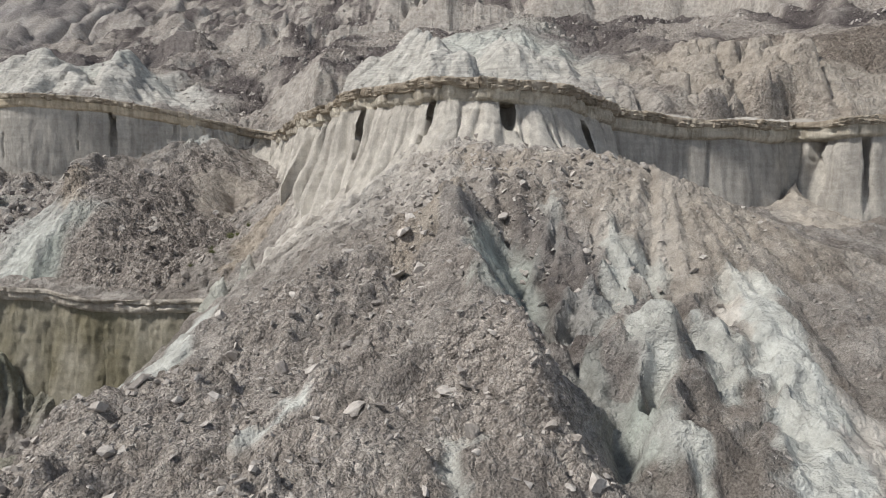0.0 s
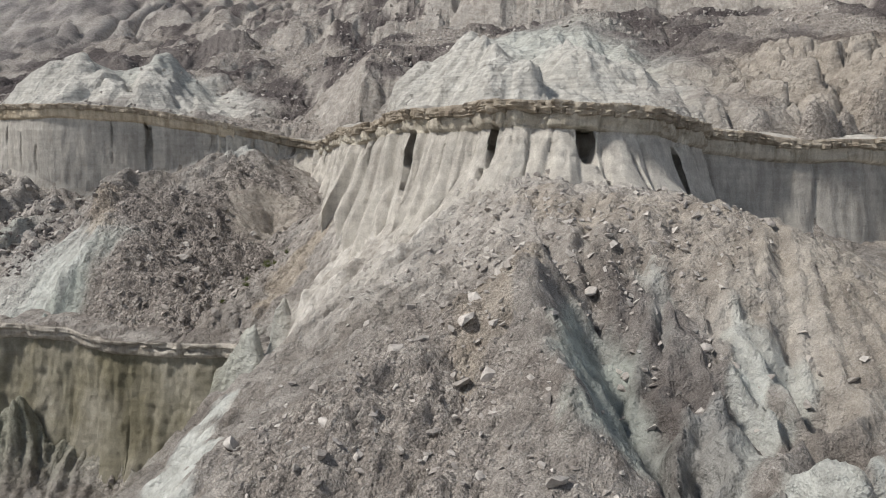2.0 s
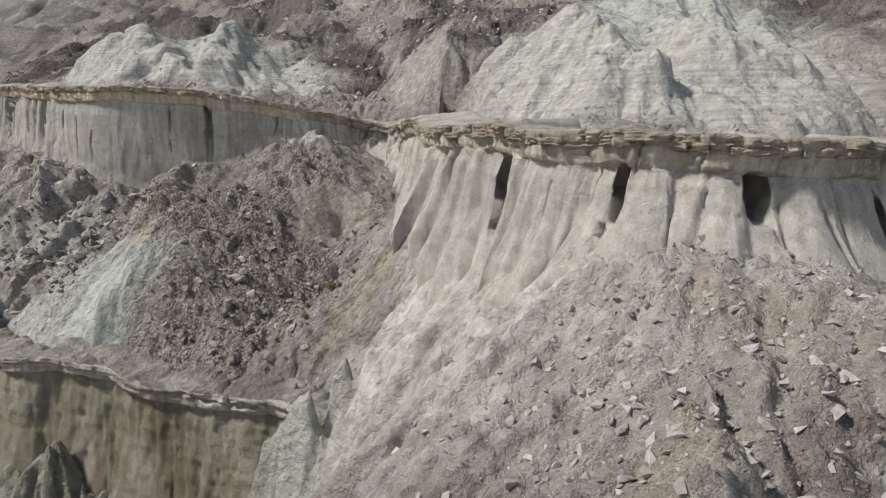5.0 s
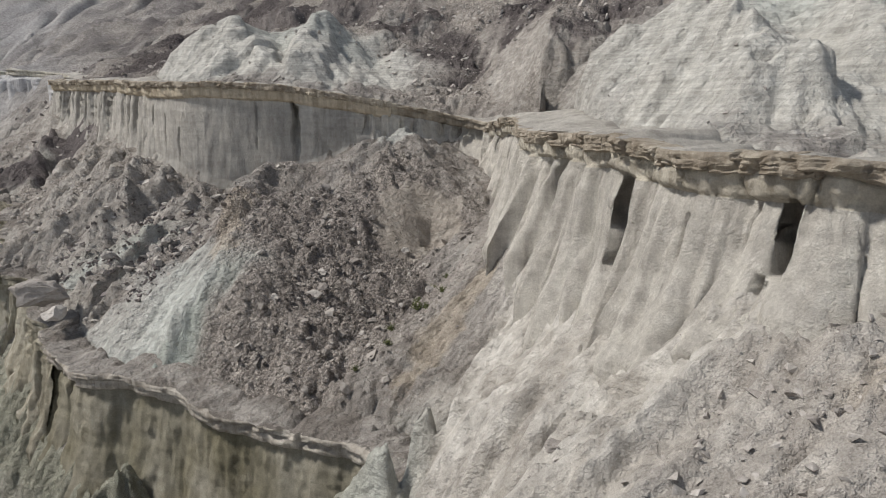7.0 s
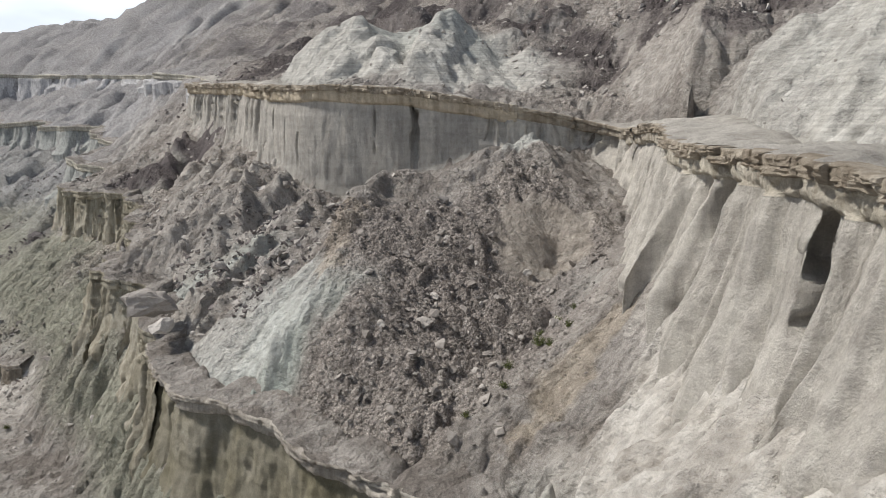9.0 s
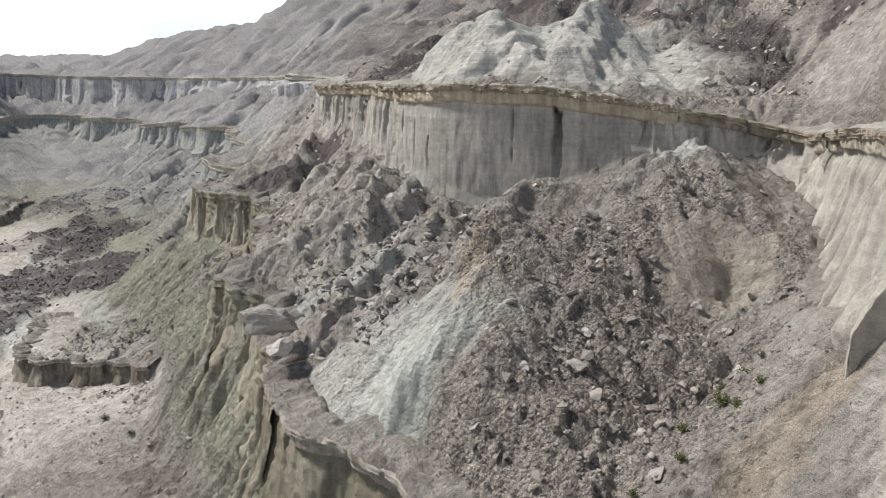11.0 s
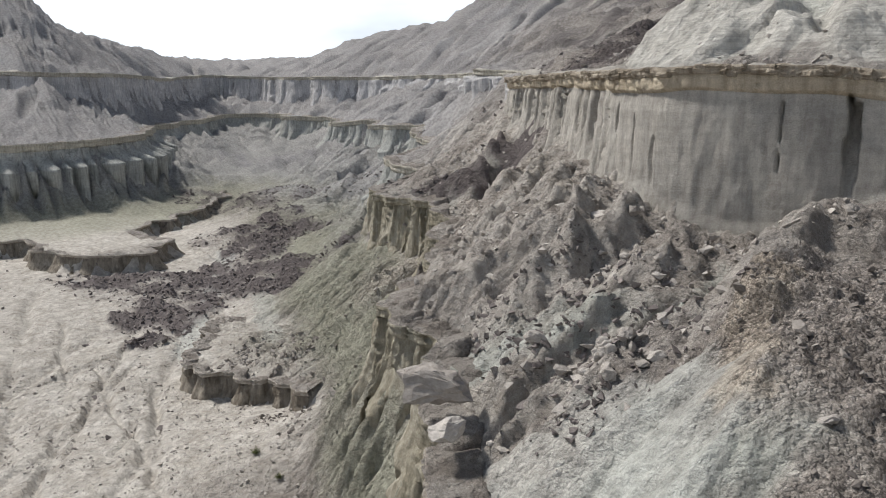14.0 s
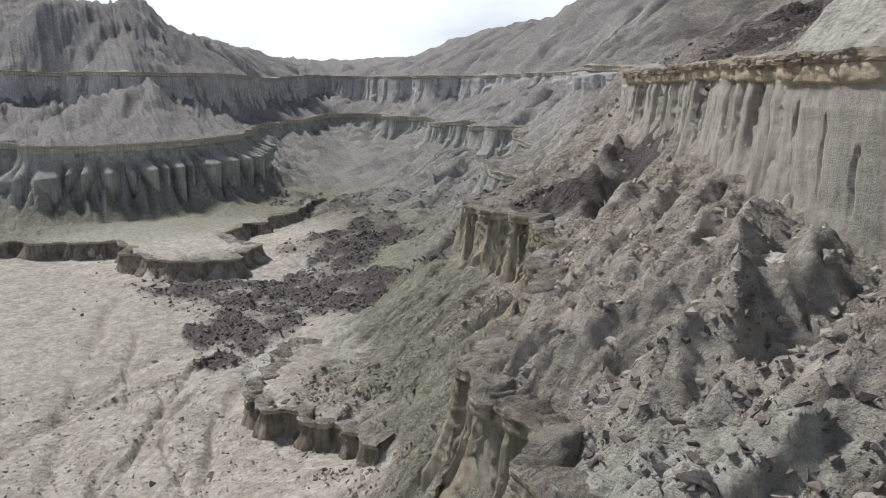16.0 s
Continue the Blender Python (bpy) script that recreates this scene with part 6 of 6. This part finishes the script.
wall("cliff_lower_3", LOWER_FAR, 0.45, 34, 2.4, 1.8, M_WALL_F, M_LEDGE, "dark green clay cliff with a pale ledge across the valley", 600, 4.0, 1.3, ((-210, 56, 0.5, 18.5, 20.4, 2), (-214, 82, 0.8, 17, 20, 2)), 2.6, 0.5)
wall("bank_1", TERRACE_BANK, 0.35, 18, 1.2, 0.5, M_BANK, M_LIP, "undercut crumbling bank of the silt terrace", 700, 5.0, 0.8, ((-183, 86, 1.2, 1.5, 4, 1), (-150, 73, 1.0, 1.2, 3.6, 1), (-174, 60, 1.5, 1, 3.5, 1)), 1.2, 0.4, 1.0, None, 0.8)
wall("bank_2", SHELF_BANK, 0.2, 20, 1.0, 0.5, M_BANK, M_LIP, "low undercut shelf of grey silt on the valley floor", 760, 2.4, 0.9, ((-93.2, 62.2, 0.9, -0.6, 1.2, 1.2),), 0.3, 0.3, 3.0, None, 0.2)


# ---- stones ----
def hull(seed, flat, count=15):
    rng = random.Random(seed)
    bm = bmesh.new()
    for _ in range(count):
        v = Vector((rng.gauss(0, 1), rng.gauss(0, 1), rng.gauss(0, 1))).normalized() * rng.uniform(0.75, 1.0)
        bm.verts.new((v.x * rng.uniform(0.8, 1), v.y * 0.8, v.z * flat))
    res = bmesh.ops.convex_hull(bm, input=bm.verts)
    loose = [v for v in bm.verts if not v.link_faces]
    bmesh.ops.delete(bm, geom=loose, context="VERTS")
    bmesh.ops.triangulate(bm, faces=bm.faces[:])
    bm.verts.index_update()
    co = np.array([v.co[:] for v in bm.verts])
    tri = np.array([[v.index for v in f.verts] for f in bm.faces])
    bm.free()
    return co, tri


HULLS = [hull(k, 0.45 + 0.05 * (k % 6)) for k in range(12)]


def scatter(name, label, material, x, y, size, seed, sink=0.25, shapes=None):
    """Many small stones in one mesh, each resting in the ground."""
    rng = np.random.default_rng(seed)
    z = ground_z(x, y)
    shapes = shapes or HULLS
    kind = rng.integers(0, len(shapes), len(x))
    cos, tris, at = [], [], 0
    for k, (co, tri) in enumerate(shapes):
        m = np.flatnonzero(kind == k)
        if not len(m):
            continue
        a = rng.uniform(0, 2 * np.pi, len(m))
        tilt = rng.uniform(-0.5, 0.5, (len(m), 2))
        sz = size[m][:, None] * rng.uniform(0.7, 1.3, (len(m), 3))
        v = co[None] * sz[:, None, :]
        v[..., 2] += tilt[:, :1] * v[..., 0] + tilt[:, 1:] * v[..., 1]
        c, s_ = np.cos(a)[:, None], np.sin(a)[:, None]
        w = np.stack([v[..., 0] * c - v[..., 1] * s_ + x[m][:, None], v[..., 0] * s_ + v[..., 1] * c + y[m][:, None], v[..., 2] + (z[m] + sink * size[m])[:, None]], -1)
        cos.append(w.reshape(-1, 3))
        tris.append((tri[None] + (at + np.arange(len(m)) * len(co))[:, None, None]).reshape(-1, 3))
        at += len(m) * len(co)
    me = mesh_of(name, np.vstack(cos), np.vstack(tris), material, False)
    return tagged(new(name, me), label, "rubble", kind="stuff")


def strew(count, box, weight, lo, hi, seed, power=2.6):
    """Random places in a box of the plan, kept by the weight there, and sizes, mostly small."""
    rng = np.random.default_rng(seed)
    x, y = rng.uniform(box[0], box[2], count), rng.uniform(box[1], box[3], count)
    keep = rng.random(count) < ground_of(weight, x, y)
    x, y = x[keep], y[keep]
    return x, y, lo + (hi - lo) * rng.random(len(x)) ** power


not_wall = smooth(0.9, 1.6, np.abs(DU)) * smooth(0.9, 1.6, np.abs(DL))
bare = not_wall * (1 - 0.97 * np.clip(green * 1.6, 0, 1)) * (1 - 0.9 * apron) * (1 - 0.92 * olive) * (1 - 0.85 * np.clip(np.maximum(pale, white * 1.3), 0, 1))
clump = smooth(-0.25, 0.45, fbm(X / 2.2, Y / 2.2, 3, 350))
bare = bare * (0.25 + 0.75 * clump)
SMALL = [hull(40 + k, 0.6, 8) for k in range(8)]
x, y, sz = strew(130000, (-34, 8, 16, 82), (0.12 + 0.88 * rubble) * bare, 0.025, 0.2, 1, 3.6)
scatter("rubble", "loose small brown stones scattered on the slopes", M_ROCK, x[x > -12], y[x > -12], sz[x > -12], 2, 0.2, SMALL)
scatter("rubble", "loose small dark grey stones covering the debris mound", M_DUNROCK, x[x <= -12], y[x <= -12], sz[x <= -12], 2, 0.2, SMALL)
x, y, sz = strew(12000, (-34, 8, 16, 82), (0.02 + 0.9 * rubble) * bare, 0.10, 0.5, 21, 4.5)
scatter("rubble", "loose angular brown stones lying on the slopes", M_ROCK, x[x > -12], y[x > -12], sz[x > -12] * 0.8, 22)
scatter("rubble", "angular dark grey stones lying on the debris mound", M_DUNROCK, x[x <= -12], y[x <= -12], sz[x <= -12], 22)
x, y, sz = strew(42000, (-92, 54, -34, 100), (0.08 + 0.75 * np.maximum(rubble, 0.6 * between)) * bare, 0.05, 0.5, 3, 4.5)
scatter("rubble", "broken grey stones on the debris slope below the cliff", M_ROCK, x, y, sz, 4, 0.15, SMALL)
x, y, sz = strew(70000, (-215, 50, -84, 140), dark * (0.45 + 0.8 * clump) + 0.03 * floor_flat * clump, 0.12, 0.65, 5, 2.6)
scatter("dark_rubble", "dark purple-brown shale blocks heaped along the wash", M_DARKROCK, x, y, sz, 6, 0.0, SMALL)
x, y, sz = strew(16000, (-70, 92, 60, 150), 0.15 + 0.85 * rubble, 0.08, 0.6, 7, 4)
scatter("rubble", "brown stones on the hillside above the cliff", M_ROCK, x, y, sz, 8, 0.15, SMALL)

heap_at = np.maximum(blob(wx, wy, -39.5, 63.5, 5.5, 3.4, 10), 0.6 * blob(wx, wy, -46, 66, 7, 4, 20)) * (0.2 + 0.8 * clump)
x, y, sz = strew(9000, (-56, 56, -32, 74), heap_at, 0.08, 0.42, 9, 3)
scatter("dark_rubble", "dark brown angular stones heaped on the debris slope", M_DARKROCK, x, y, sz, 10, 0.15, SMALL)
x, y, sz = strew(7000, (-8, 26, 12, 46), (0.15 + 0.7 * nose_top) * (1 - 0.8 * apron), 0.03, 0.3, 11, 4)
scatter("rubble", "loose pale brown stones on the ridge below the cliff", M_ROCK, x, y, sz, 12, 0.2, SMALL)


x, y, sz = strew(26000, (-112, 38, -60, 74), floor_flat * (0.08 + 0.6 * clump ** 2), 0.04, 0.3, 13, 4)
scatter("rubble", "pale crumbs of dried mud on the valley floor", M_ROCK, x, y, sz, 14, 0.1, SMALL)


shelf_heap = np.maximum(blob(wx, wy, -86, 69.5, 9, 4.5, 5), 0.7 * blob(wx, wy, -72, 67, 7, 3.5, 20)) * (0.25 + 0.75 * clump)
x, y, sz = strew(9000, (-100, 60, -62, 78), shelf_heap, 0.06, 0.5, 15, 3.2)
scatter("rubble", "grey-brown clods and stones heaped behind the low shelf", M_DUNROCK, x, y, sz, 16, 0.1, SMALL)


# ---- boulders ----
def boulder_mesh(seed, flat):
    """An angular block with chipped, worn faces."""
    co, tri = hull(seed, flat, 18)
    bm = bmesh.new()
    vs = [bm.verts.new(v) for v in co]
    for t3 in tri:
        bm.faces.new([vs[k] for k in t3])
    bmesh.ops.recalc_face_normals(bm, faces=bm.faces[:])
    bmesh.ops.subdivide_edges(bm, edges=bm.edges[:], cuts=4, use_grid_fill=True)
    for v in bm.verts:
        v.co += v.co.normalized() * (0.16 * noise.noise(v.co * 1.9 + Vector((seed, 0, 0))) + 0.09 * noise.noise(v.co * 4.7) + 0.04 * noise.noise(v.co * 11.0))
    me = bpy.data.meshes.new("boulder")
    bm.to_mesh(me)
    bm.free()
    me.materials.append(M_ROCK)
    return me


BOULDERS = [boulder_mesh(80 + k, 0.55 + 0.07 * (k % 5)) for k in range(10)]


def boulder(x, y, sx, sy, sz, turn, tilt, kind, label, sink=0.3, z=None, group=""):
    ob = new("boulder", BOULDERS[kind % len(BOULDERS)])
    gz = float(ground_z(np.array([x]), np.array([y]))[0]) if z is None else z
    ob.matrix_world = pose(x, y, gz + sz * (0.6 - sink), tilt, tilt * 0.4, turn) @ Matrix.Diagonal((sx, sy, sz, 1))
    return tagged(ob, label, "boulder", group)


rng = np.random.default_rng(99)
for box, count, weight, lo, hi, label, group in (
        ((-31, 52, -15, 72), 420, rubble * bare, 0.12, 0.5, "angular dark grey boulder on the rubble slope", "boulders on the debris mound"),
        ((-64, 58, -34, 78), 420, between * bare, 0.12, 0.45, "broken grey-brown boulder among the debris blocks", "boulders below the tall cliff"),
        ((-12, 10, 4, 40), 260, (rubble + 0.1) * bare, 0.1, 0.28, "rough brown boulder lying on the slope", "boulders on the nose")):
    bx, by = rng.uniform(box[0], box[2], count), rng.uniform(box[1], box[3], count)
    keep = np.flatnonzero(rng.random(count) < ground_of(weight, bx, by))[:95]
    for i in keep:
        r = lo + (hi - lo) * rng.random() ** 2.5
        boulder(bx[i], by[i], r * rng.uniform(0.9, 1.5), r * rng.uniform(0.8, 1.1), r * rng.uniform(0.7, 1.1), rng.uniform(0, 360), rng.uniform(-15, 15), int(rng.integers(0, 10)), label, 0.25, None, group)
for i in range(26):
    boulder(-38.2 + rng.normal(0, 1.3), 62.6 + rng.normal(0, 0.5), *(rng.uniform(0.25, 0.6) * rng.uniform(0.8, 1.2, 3)), rng.uniform(0, 360), rng.uniform(-20, 20), i, "dark brown boulder in a heap on the pale slope", 0.2, None, "dark boulder heap")
boulder(-44.8, 58.2, 2.3, 1.8, 1.55, 30, 14, 3, "large tilted grey slab boulder balanced on the cliff edge", 0.0, 15.0)
boulder(-42.2, 57.2, 1.15, 1.0, 0.95, 70, -8, 6, "pale angular boulder beside the balanced slab", 0.1, 14.6)
boulder(-33.6, 54.4, 0.9, 0.7, 0.5, 20, 8, 2, "flat grey boulder at the ledge's rim", 0.3)
boulder(-6.6, 40.6, 0.0 + 0.7, 0.5, 0.35, 40, 12, 5, "pale flat boulder on the apron below the cliff", 0.3)
boulder(0.64, 15.5, 0.26, 0.22, 0.34, 10, 5, 8, "pale upright stone on the rubble crest", 0.3)
boulder(-48.6, 74.6, 1.1, 0.8, 0.8, 30, 10, 1, "grey boulder fallen at the foot of the tall cliff", 0.2)
boulder(-46.6, 74.9, 0.6, 0.6, 0.5, 80, -10, 4, "grey boulder fallen at the foot of the tall cliff", 0.2)
boulder(-17.8, 62.4, 0.5, 0.45, 0.5, 20, 6, 7, "pale boulder in the gully beside green shrubs", 0.3)


# ---- shrubs ----
def shrub(x, y, size, seed, label):
    """A low tuft of thin blades and small leaves on a stub."""
    rng = random.Random(seed)
    base = float(ground_z(np.array([x]), np.array([y]))[0])
    root = tagged(new("shrub"), label, "shrub", "green shrubs")
    root.location = (x, y, base)
    stub, leaf = bmesh.new(), bmesh.new()
    for k in range(70):
        a, tilt, ln = rng.uniform(0, 6.283), rng.uniform(0.1, 1.15), size * rng.uniform(0.5, 1.1)
        d = Vector((math.cos(a) * math.sin(tilt), math.sin(a) * math.sin(tilt), math.cos(tilt)))
        across = d.cross(Vector((0, 0, 1))).normalized() * size * 0.012
        stub.faces.new([stub.verts.new(v) for v in (-across, across, d * ln)])
        for _ in range(5):
            c = d * ln * rng.uniform(0.35, 1.05)
            w = Vector((rng.gauss(0, 1), rng.gauss(0, 1), rng.gauss(0, 1))).normalized() * size * 0.11
            v = w.cross(d).normalized() * size * 0.045
            leaf.faces.new([leaf.verts.new(c + q) for q in (-w, v, w, -v)])
    for name, bm, material in (("stem", stub, M_ROCK), ("foliage", leaf, M_LEAF)):
        me = bpy.data.meshes.new(name)
        bm.to_mesh(me)
        bm.free()
        me.materials.append(material)
        new(name, me).parent = root
    return root


for k, (x, y, size) in enumerate(((-18.2, 61.2, 0.5), (-17.4, 60.6, 0.4), (-17.9, 63.4, 0.45), (-18.6, 62.6, 0.35), (-16.9, 62.0, 0.35), (-19.2, 59.4, 0.4), (-18.4, 56.8, 0.35), (-17.6, 65.2, 0.3), (-19.4, 54.6, 0.3), (-62, 45.2, 0.6), (-63.4, 46.0, 0.5), (-71, 60.6, 0.5), (-66, 60.2, 0.4))):
    shrub(x, y, size * 1.25, 900 + k, "small dry green shrub growing in the stony gully" if x > -30 else "small green shrub on the valley floor")
